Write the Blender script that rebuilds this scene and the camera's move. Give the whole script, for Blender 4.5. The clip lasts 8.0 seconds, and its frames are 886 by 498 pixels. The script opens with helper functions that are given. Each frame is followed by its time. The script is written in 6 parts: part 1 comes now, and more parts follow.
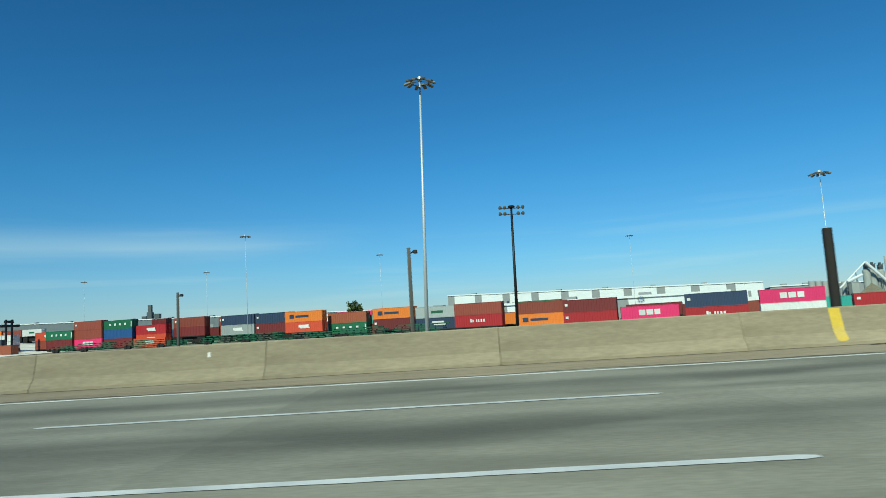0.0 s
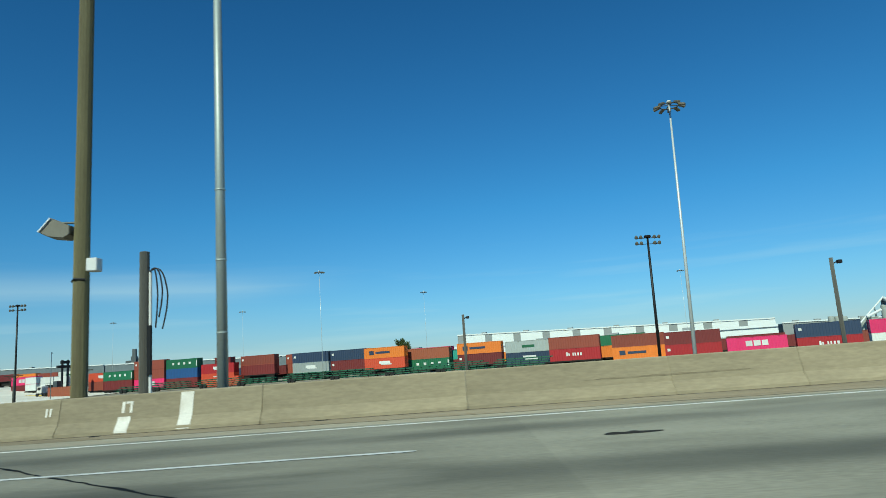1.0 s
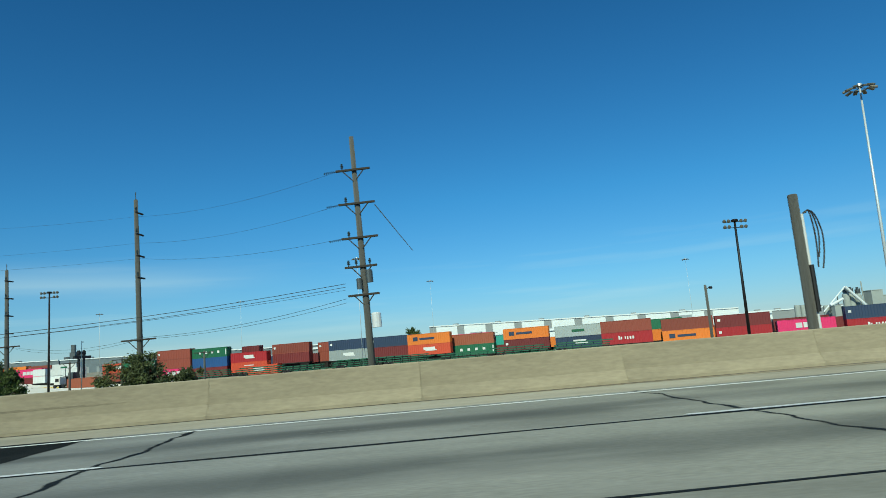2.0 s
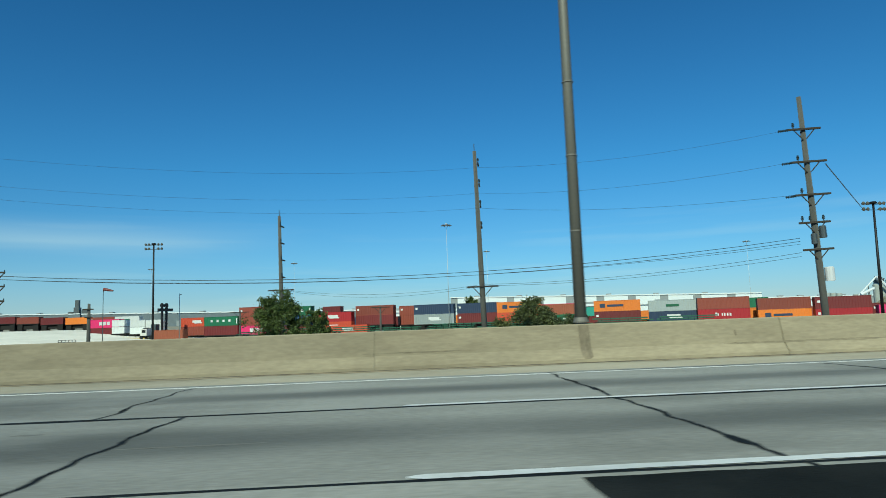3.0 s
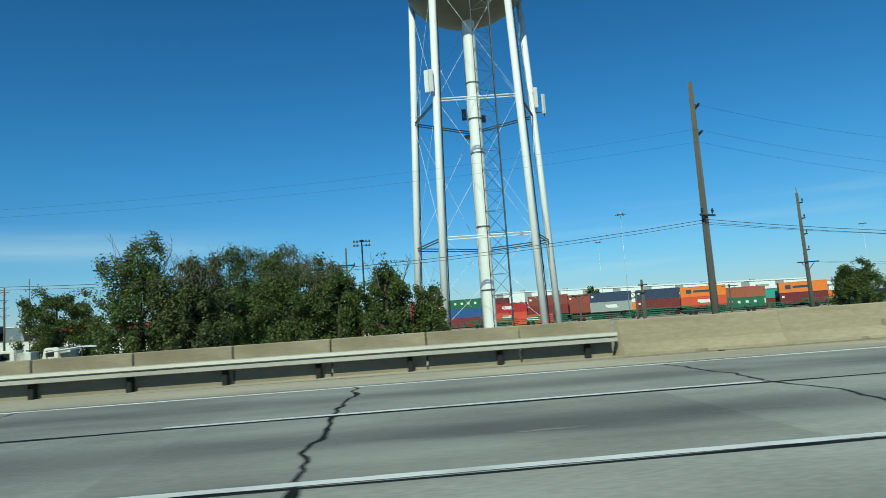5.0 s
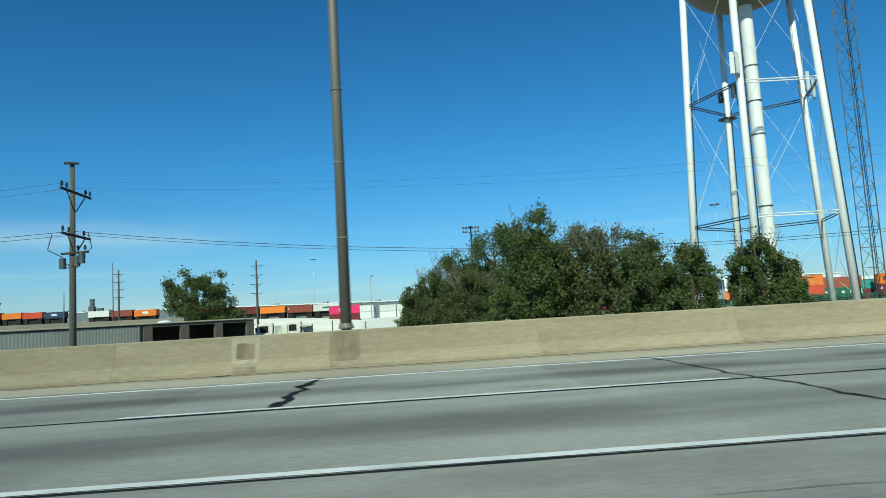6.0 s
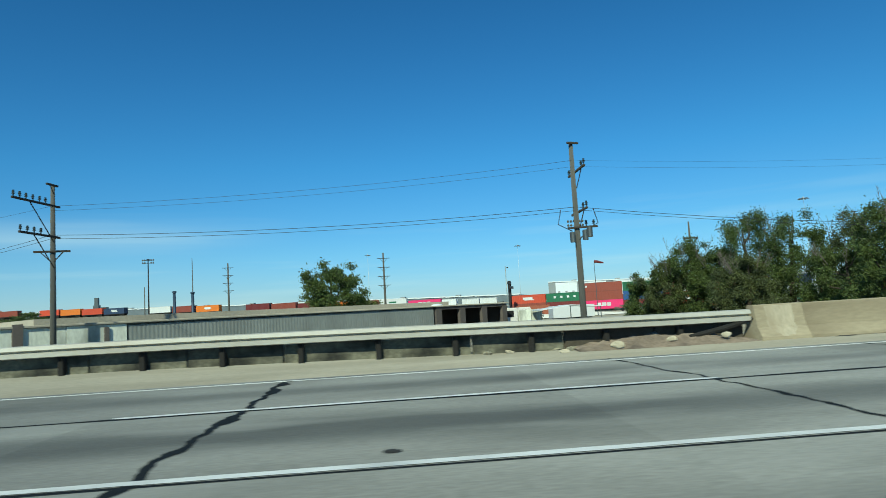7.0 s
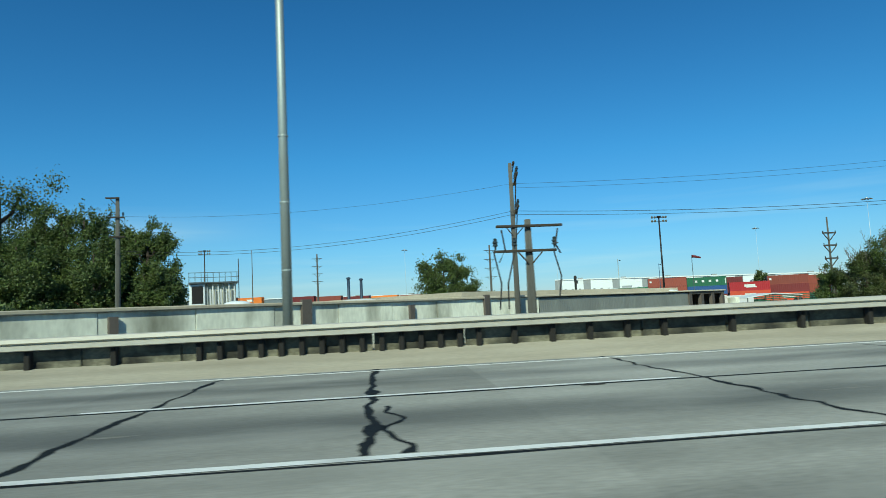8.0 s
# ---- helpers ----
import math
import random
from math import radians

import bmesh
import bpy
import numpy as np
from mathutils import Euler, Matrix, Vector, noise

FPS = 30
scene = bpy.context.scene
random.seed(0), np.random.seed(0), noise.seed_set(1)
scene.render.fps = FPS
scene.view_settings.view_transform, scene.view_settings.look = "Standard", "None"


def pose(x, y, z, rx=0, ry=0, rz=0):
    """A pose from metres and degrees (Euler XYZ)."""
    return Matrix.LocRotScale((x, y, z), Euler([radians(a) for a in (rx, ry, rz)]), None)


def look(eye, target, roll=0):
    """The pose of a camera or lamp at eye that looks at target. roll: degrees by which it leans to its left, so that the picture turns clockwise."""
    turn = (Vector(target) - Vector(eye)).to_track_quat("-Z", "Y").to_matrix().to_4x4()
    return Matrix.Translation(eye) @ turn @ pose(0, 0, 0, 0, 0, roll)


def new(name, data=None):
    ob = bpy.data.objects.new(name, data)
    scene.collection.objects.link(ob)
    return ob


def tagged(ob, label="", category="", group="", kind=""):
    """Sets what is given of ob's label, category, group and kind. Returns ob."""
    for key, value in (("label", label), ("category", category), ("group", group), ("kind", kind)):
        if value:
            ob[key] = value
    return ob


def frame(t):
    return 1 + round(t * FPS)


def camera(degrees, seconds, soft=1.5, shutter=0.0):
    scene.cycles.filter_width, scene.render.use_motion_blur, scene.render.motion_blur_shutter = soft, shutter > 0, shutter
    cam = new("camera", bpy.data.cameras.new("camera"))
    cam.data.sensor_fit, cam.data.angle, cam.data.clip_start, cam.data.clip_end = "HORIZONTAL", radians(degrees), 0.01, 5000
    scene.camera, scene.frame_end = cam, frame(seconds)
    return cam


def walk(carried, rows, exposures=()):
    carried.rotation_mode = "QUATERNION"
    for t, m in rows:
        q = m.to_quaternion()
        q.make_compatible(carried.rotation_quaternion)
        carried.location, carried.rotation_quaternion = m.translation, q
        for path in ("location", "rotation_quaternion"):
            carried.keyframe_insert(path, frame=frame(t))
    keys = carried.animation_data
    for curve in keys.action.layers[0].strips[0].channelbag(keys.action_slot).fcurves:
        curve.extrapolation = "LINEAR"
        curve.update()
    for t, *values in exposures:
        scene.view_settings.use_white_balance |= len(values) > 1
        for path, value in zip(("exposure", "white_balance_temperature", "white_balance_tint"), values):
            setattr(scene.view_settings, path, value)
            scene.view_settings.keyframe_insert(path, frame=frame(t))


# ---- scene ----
cam = camera(68.0, 8.0, soft=0.85, shutter=0.05)
EXPOSURE, SKY, SUN = 0.0, 0.105, 3.9
KELVIN, TINT = 6500, -17
UNIT = 1.076                     # metres in one unit of the plan: lanes 3.66 m, barrier 0.81 m, containers 12.19 m
PATH = [
    (0, (0.837, 0.608, 0.992), (0.767, 2.595, 1.203), -3.5),
    (0.5, (-11.581, 0.449, 1.022), (-11.703, 2.43, 1.273), -3.0),
    (1, (-24.119, 0.55, 1.006), (-24.134, 2.522, 1.337), -4.1),
    (1.2, (-29.138, 0.557, 0.98), (-29.054, 2.519, 1.363), -6.5),
    (1.75, (-42.6, 0.67, 0.975), (-42.48, 2.64, 1.31), -5.6),
    (2.3, (-55.968, 0.803, 0.972), (-55.814, 2.777, 1.252), -4.0),
    (2.5, (-60.817, 0.898, 0.964), (-60.666, 2.872, 1.247), -4.5),
    (3, (-72.92, 0.866, 0.922), (-72.784, 2.849, 1.139), -2.0),
    (3.1, (-75.382, 0.869, 0.927), (-75.248, 2.854, 1.13), -1.8),
    (3.5, (-85.314, 0.704, 0.958), (-85.18, 2.69, 1.155), -2.9),
    (4, (-97.854, 0.607, 0.993), (-97.712, 2.592, 1.193), -3.5),
    (4.5, (-110.626, 0.463, 0.99), (-110.479, 2.446, 1.204), -4.1),
    (4.7, (-115.778, 0.275, 1.038), (-115.628, 2.258, 1.254), -4.1),
    (6, (-149.707, 0.375, 1.007), (-149.565, 2.361, 1.198), -3.3),
    (6.5, (-163.138, 0.382, 0.997), (-163.003, 2.369, 1.187), -3.5),
    (7, (-176.298, 0.232, 1.033), (-176.154, 2.218, 1.22), -3.4),
    (7.5, (-189.81, 0.157, 1.04), (-189.631, 2.14, 1.227), -3.6),
    (8, (-202.859, 0.151, 1.028), (-202.662, 2.134, 1.206), -2.8),
]

walk(cam, [(t, look(Vector(e) * UNIT, Vector(g) * UNIT, r)) for t, e, g, r in PATH], [(0.0, EXPOSURE, KELVIN, TINT), (4.7, EXPOSURE - 0.03, KELVIN, TINT), (6.0, EXPOSURE + 0.10, KELVIN, TINT), (8.0, EXPOSURE + 0.11, KELVIN, TINT)])

# ---- light ----
SUN_AZ, SUN_EL = 252.0, 36.0      # degrees: azimuth from +x towards +y, elevation
world = bpy.data.worlds.new("sky")
scene.world = world
world.use_nodes = True
wn, wl = world.node_tree.nodes, world.node_tree.links
sky = wn.new("ShaderNodeTexSky")
sky.sky_type, sky.sun_disc = "NISHITA", False
sky.sun_elevation = radians(SUN_EL)
sky.sun_rotation = radians(90 - SUN_AZ)
sky.altitude, sky.air_density, sky.dust_density, sky.ozone_density = 100, 1.0, 0.1, 3.0
way, axes = wn.new("ShaderNodeTexCoord"), wn.new("ShaderNodeSeparateXYZ")
wl.new(way.outputs["Generated"], axes.inputs[0])
ramp = wn.new("ShaderNodeValToRGB")      # clear-air tint from the hazy horizon up to the deep zenith
for pos, col in ((0.0, (0.47, 0.56, 0.88)), (0.09, (0.47, 0.68, 0.98)), (0.22, (0.41, 0.71, 1.03)), (0.6, (0.33, 0.57, 0.87))):
    e = ramp.color_ramp.elements.new(pos) if pos not in (0.0,) else ramp.color_ramp.elements[0]
    e.color = (*col, 1)
ramp.color_ramp.elements[-1].color = (0.33, 0.57, 0.87, 1)
wl.new(axes.outputs[2], ramp.inputs[0])
hue = wn.new("ShaderNodeVectorMath")
hue.operation = "MULTIPLY"
sat = wn.new("ShaderNodeHueSaturation")
sat.inputs["Saturation"].default_value = 1.05
wl.new(sky.outputs[0], hue.inputs[0])
wl.new(ramp.outputs[0], hue.inputs[1])
wl.new(hue.outputs[0], sat.inputs["Color"])
# thin high cirrus in long streaks
stretch = wn.new("ShaderNodeMapping")
stretch.inputs["Scale"].default_value = (1.6, 1.6, 26.0)
wl.new(way.outputs["Generated"], stretch.inputs[0])
veil = wn.new("ShaderNodeTexNoise")
veil.inputs["Scale"].default_value, veil.inputs["Detail"].default_value = 1.3, 5
wl.new(stretch.outputs[0], veil.inputs["Vector"])
thin = wn.new("ShaderNodeMapRange")
thin.inputs["From Min"].default_value, thin.inputs["From Max"].default_value, thin.inputs["To Max"].default_value = 0.52, 0.75, 0.30
wl.new(veil.outputs[0], thin.inputs[0])
low = wn.new("ShaderNodeMapRange")
low.inputs["From Min"].default_value, low.inputs["From Max"].default_value = 0.18, 0.08
wl.new(axes.outputs[2], low.inputs[0])
both = wn.new("ShaderNodeMath")
both.operation = "MULTIPLY"
wl.new(thin.outputs[0], both.inputs[0])
wl.new(low.outputs[0], both.inputs[1])
side = wn.new("ShaderNodeMapRange")        # a low bank of thin cloud towards -x
side.interpolation_type = "SMOOTHSTEP"
side.inputs["From Min"].default_value, side.inputs["From Max"].default_value = -0.10, -0.45
wl.new(axes.outputs[0], side.inputs[0])
wave = wn.new("ShaderNodeMath")
wave.operation = "MULTIPLY_ADD"
wave.inputs[1].default_value, wave.inputs[2].default_value = 0.06, -0.155
wl.new(veil.outputs[0], wave.inputs[0])
lift = wn.new("ShaderNodeMath")
wl.new(axes.outputs[2], lift.inputs[0])
wl.new(wave.outputs[0], lift.inputs[1])
gap = wn.new("ShaderNodeMath")
gap.operation = "ABSOLUTE"
wl.new(lift.outputs[0], gap.inputs[0])
bank = wn.new("ShaderNodeMapRange")
bank.interpolation_type = "SMOOTHSTEP"
bank.inputs["From Min"].default_value, bank.inputs["From Max"].default_value, bank.inputs["To Min"].default_value, bank.inputs["To Max"].default_value = 0.0, 0.036, 0.24, 0.0
wl.new(gap.outputs[0], bank.inputs[0])
hazy = wn.new("ShaderNodeMapRange")
hazy.inputs["From Min"].default_value, hazy.inputs["From Max"].default_value, hazy.inputs["To Min"].default_value, hazy.inputs["To Max"].default_value = 0.03, 0.13, 0.14, 0.0
wl.new(axes.outputs[2], hazy.inputs[0])
layer = wn.new("ShaderNodeMath")
wl.new(bank.outputs[0], layer.inputs[0])
wl.new(hazy.outputs[0], layer.inputs[1])
drift = wn.new("ShaderNodeMath")
drift.operation = "MULTIPLY"
wl.new(layer.outputs[0], drift.inputs[0])
wl.new(side.outputs[0], drift.inputs[1])
total = wn.new("ShaderNodeMath")
total.use_clamp = True
wl.new(both.outputs[0], total.inputs[0])
wl.new(drift.outputs[0], total.inputs[1])
cloud = wn.new("ShaderNodeMix")
cloud.data_type = "RGBA"
cloud.inputs["B"].default_value = (6.5, 7.4, 8.2, 1)
wl.new(total.outputs[0], cloud.inputs["Factor"])
wl.new(sat.outputs[0], cloud.inputs["A"])
wl.new(cloud.outputs["Result"], wn["Background"].inputs[0])
wn["Background"].inputs[1].default_value = SKY
lamp = bpy.data.lights.new("sun", "SUN")
lamp.energy, lamp.angle, lamp.color = SUN, radians(0.55), (1.0, 0.94, 0.84)
sun = new("sun", lamp)
sd = Vector((math.cos(radians(SUN_EL)) * math.cos(radians(SUN_AZ)), math.cos(radians(SUN_EL)) * math.sin(radians(SUN_AZ)), math.sin(radians(SUN_EL))))
sun.matrix_world = look(sd * 200, (0, 0, 0))


# ---- materials ----
def mat(name, color, rough=0.7, metal=0.0, vary=0.15, scale=3.0, fine=40.0, bump=0.1, random_hue=0.0, stain=None, stain_amount=0.0, stretch=(1, 1, 1), spec=0.5):
    """Paint or mineral surface: base colour varied at two scales, optional stains, fine relief."""
    m = bpy.data.materials.new(name)
    m.use_nodes = True
    n, l = m.node_tree.nodes, m.node_tree.links
    b = n["Principled BSDF"]
    b.inputs["Roughness"].default_value, b.inputs["Metallic"].default_value = rough, metal
    b.inputs["Specular IOR Level"].default_value = spec
    b.inputs["Diffuse Roughness"].default_value = 1.0 if rough > 0.84 else 0.0      # mineral surfaces throw light back to its source
    co = n.new("ShaderNodeTexCoord")
    mp = n.new("ShaderNodeMapping")
    mp.inputs["Scale"].default_value = stretch
    l.new(co.outputs["Object"], mp.inputs[0])
    big, small = n.new("ShaderNodeTexNoise"), n.new("ShaderNodeTexNoise")
    for tex, s, d in ((big, scale, 4), (small, fine, 3)):
        tex.inputs["Scale"].default_value, tex.inputs["Detail"].default_value = s, d
        l.new(mp.outputs[0], tex.inputs["Vector"])
    add = n.new("ShaderNodeMath")
    add.operation = "ADD"
    l.new(big.outputs[0], add.inputs[0])
    l.new(small.outputs[0], add.inputs[1])
    rng = n.new("ShaderNodeMapRange")
    rng.inputs["From Min"].default_value, rng.inputs["From Max"].default_value = 0.6, 1.4
    rng.inputs["To Min"].default_value, rng.inputs["To Max"].default_value = 1 - vary, 1 + vary
    l.new(add.outputs[0], rng.inputs[0])
    mul = n.new("ShaderNodeVectorMath")
    mul.operation = "SCALE"
    mul.inputs[0].default_value = color[:3]
    l.new(rng.outputs[0], mul.inputs["Scale"])
    out = mul.outputs[0]
    if random_hue:
        info, hsv = n.new("ShaderNodeObjectInfo"), n.new("ShaderNodeHueSaturation")
        r2 = n.new("ShaderNodeMapRange")
        r2.inputs["To Min"].default_value, r2.inputs["To Max"].default_value = 1 - random_hue, 1 + random_hue
        l.new(info.outputs["Random"], r2.inputs[0])
        l.new(r2.outputs[0], hsv.inputs["Value"])
        l.new(out, hsv.inputs["Color"])
        out = hsv.outputs[0]
    if stain:
        st, ramp, mix = n.new("ShaderNodeTexNoise"), n.new("ShaderNodeMapRange"), n.new("ShaderNodeMix")
        st.inputs["Scale"].default_value, st.inputs["Detail"].default_value = scale * 0.7, 6
        mp2 = n.new("ShaderNodeMapping")
        mp2.inputs["Location"].default_value = (7.3, 2.1, 4.4)
        mp2.inputs["Scale"].default_value = stretch
        l.new(co.outputs["Object"], mp2.inputs[0])
        l.new(mp2.outputs[0], st.inputs["Vector"])
        ramp.inputs["From Min"].default_value, ramp.inputs["From Max"].default_value = 0.48, 0.72
        ramp.inputs["To Max"].default_value = stain_amount
        l.new(st.outputs[0], ramp.inputs[0])
        mix.data_type = "RGBA"
        mix.inputs["B"].default_value = (*stain, 1)
        l.new(ramp.outputs[0], mix.inputs["Factor"])
        l.new(out, mix.inputs["A"])
        out = mix.outputs["Result"]
    l.new(out, b.inputs["Base Color"])
    if bump:
        bp = n.new("ShaderNodeBump")
        bp.inputs["Strength"].default_value, bp.inputs["Distance"].default_value = bump, 0.02
        l.new(add.outputs[0], bp.inputs["Height"])
        l.new(bp.outputs[0], b.inputs["Normal"])
    return m


def road_mat():
    """Worn concrete lanes: grey slabs with darker oil tracks along each lane's middle and fine streaks."""
    m = mat("lane_concrete", (0.203, 0.205, 0.192), 0.9, vary=0.26, scale=0.9, fine=16.0, bump=0.25, stain=(0.11, 0.112, 0.104), stain_amount=0.7, stretch=(0.55, 1.5, 1), spec=0.3)
    n, l = m.node_tree.nodes, m.node_tree.links
    b = n["Principled BSDF"]
    src = b.inputs["Base Color"].links[0].from_socket
    co, sep = n.new("ShaderNodeTexCoord"), n.new("ShaderNodeSeparateXYZ")
    l.new(co.outputs["Object"], sep.inputs[0])
    wob = n.new("ShaderNodeTexNoise")
    wob.inputs["Scale"].default_value, wob.inputs["Detail"].default_value = 0.25, 3
    l.new(co.outputs["Object"], wob.inputs["Vector"])
    acc = None
    for yc, half, depth in ((6.55, 1.05, 0.66), (9.95, 0.85, 0.55), (3.1, 1.0, 0.5)):
        sub, ab, mr = n.new("ShaderNodeMath"), n.new("ShaderNodeMath"), n.new("ShaderNodeMapRange")
        sub.operation, ab.operation = "SUBTRACT", "ABSOLUTE"
        sub.inputs[1].default_value = yc
        l.new(sep.outputs[1], sub.inputs[0])
        l.new(sub.outputs[0], ab.inputs[0])
        mr.interpolation_type = "SMOOTHSTEP"
        mr.inputs["From Min"].default_value, mr.inputs["From Max"].default_value = 0.1, half
        mr.inputs["To Min"].default_value, mr.inputs["To Max"].default_value = depth, 0.0
        l.new(ab.outputs[0], mr.inputs[0])
        if acc is None:
            acc = mr.outputs[0]
        else:
            ad = n.new("ShaderNodeMath")
            l.new(acc, ad.inputs[0])
            l.new(mr.outputs[0], ad.inputs[1])
            acc = ad.outputs[0]
    wm = n.new("ShaderNodeMapRange")
    wm.inputs["From Min"].default_value, wm.inputs["From Max"].default_value = 0.3, 0.7
    wm.inputs["To Min"].default_value, wm.inputs["To Max"].default_value = 0.7, 1.3
    l.new(wob.outputs[0], wm.inputs[0])
    k = n.new("ShaderNodeMath")
    k.operation = "MULTIPLY"
    l.new(acc, k.inputs[0])
    l.new(wm.outputs[0], k.inputs[1])
    mix = n.new("ShaderNodeMix")
    mix.data_type = "RGBA"
    mix.inputs["B"].default_value = (0.054, 0.057, 0.057, 1)
    l.new(k.outputs[0], mix.inputs["Factor"])
    l.new(src, mix.inputs["A"])
    mul2, flo, com, wht, slab, pick, pale = (n.new("ShaderNodeVectorMath"), n.new("ShaderNodeVectorMath"), n.new("ShaderNodeMapping"), n.new("ShaderNodeTexWhiteNoise"), n.new("ShaderNodeMapRange"), n.new("ShaderNodeTexNoise"), n.new("ShaderNodeMapRange"))
    com.inputs["Scale"].default_value, com.inputs["Location"].default_value = (1 / 5.4, 1 / 3.4, 0.0), (0.3, -0.44, 0.0)      # cast slabs, one lane wide
    l.new(co.outputs["Object"], com.inputs[0])
    flo.operation, mul2.operation = "FLOOR", "SCALE"
    l.new(com.outputs[0], flo.inputs[0])
    l.new(flo.outputs[0], wht.inputs["Vector"])
    slab.inputs["To Min"].default_value, slab.inputs["To Max"].default_value = 0.86, 1.13
    l.new(wht.outputs["Value"], slab.inputs[0])
    l.new(mix.outputs["Result"], mul2.inputs[0])
    l.new(slab.outputs[0], mul2.inputs["Scale"])
    pick.inputs["Scale"].default_value, pick.inputs["Detail"].default_value = 0.55, 6
    spread = n.new("ShaderNodeMapping")
    spread.inputs["Scale"].default_value, spread.inputs["Location"].default_value = (0.5, 1.6, 1.0), (3.1, 8.2, 0.0)
    l.new(co.outputs["Object"], spread.inputs[0])
    l.new(spread.outputs[0], pick.inputs["Vector"])
    pale.inputs["From Min"].default_value, pale.inputs["From Max"].default_value, pale.inputs["To Max"].default_value = 0.52, 0.66, 0.45
    l.new(pick.outputs[0], pale.inputs[0])
    worn = n.new("ShaderNodeMix")
    worn.data_type = "RGBA"
    worn.inputs["B"].default_value = (0.238, 0.241, 0.229, 1)
    l.new(pale.outputs[0], worn.inputs["Factor"])
    l.new(mul2.outputs[0], worn.inputs["A"])
    older, tone, warm = n.new("ShaderNodeMapRange"), n.new("ShaderNodeMix"), n.new("ShaderNodeVectorMath")      # older, tanner slabs past the repairs
    older.inputs["From Min"].default_value, older.inputs["From Max"].default_value = -52.0, -42.0
    l.new(sep.outputs[0], older.inputs[0])
    tone.data_type = "RGBA"
    tone.inputs["A"].default_value, tone.inputs["B"].default_value = (1, 1, 1, 1), (1.0, 0.965, 0.845, 1)
    l.new(older.outputs[0], tone.inputs["Factor"])
    warm.operation = "MULTIPLY"
    l.new(worn.outputs["Result"], warm.inputs[0])
    l.new(tone.outputs["Result"], warm.inputs[1])
    l.new(warm.outputs[0], b.inputs["Base Color"])
    return m


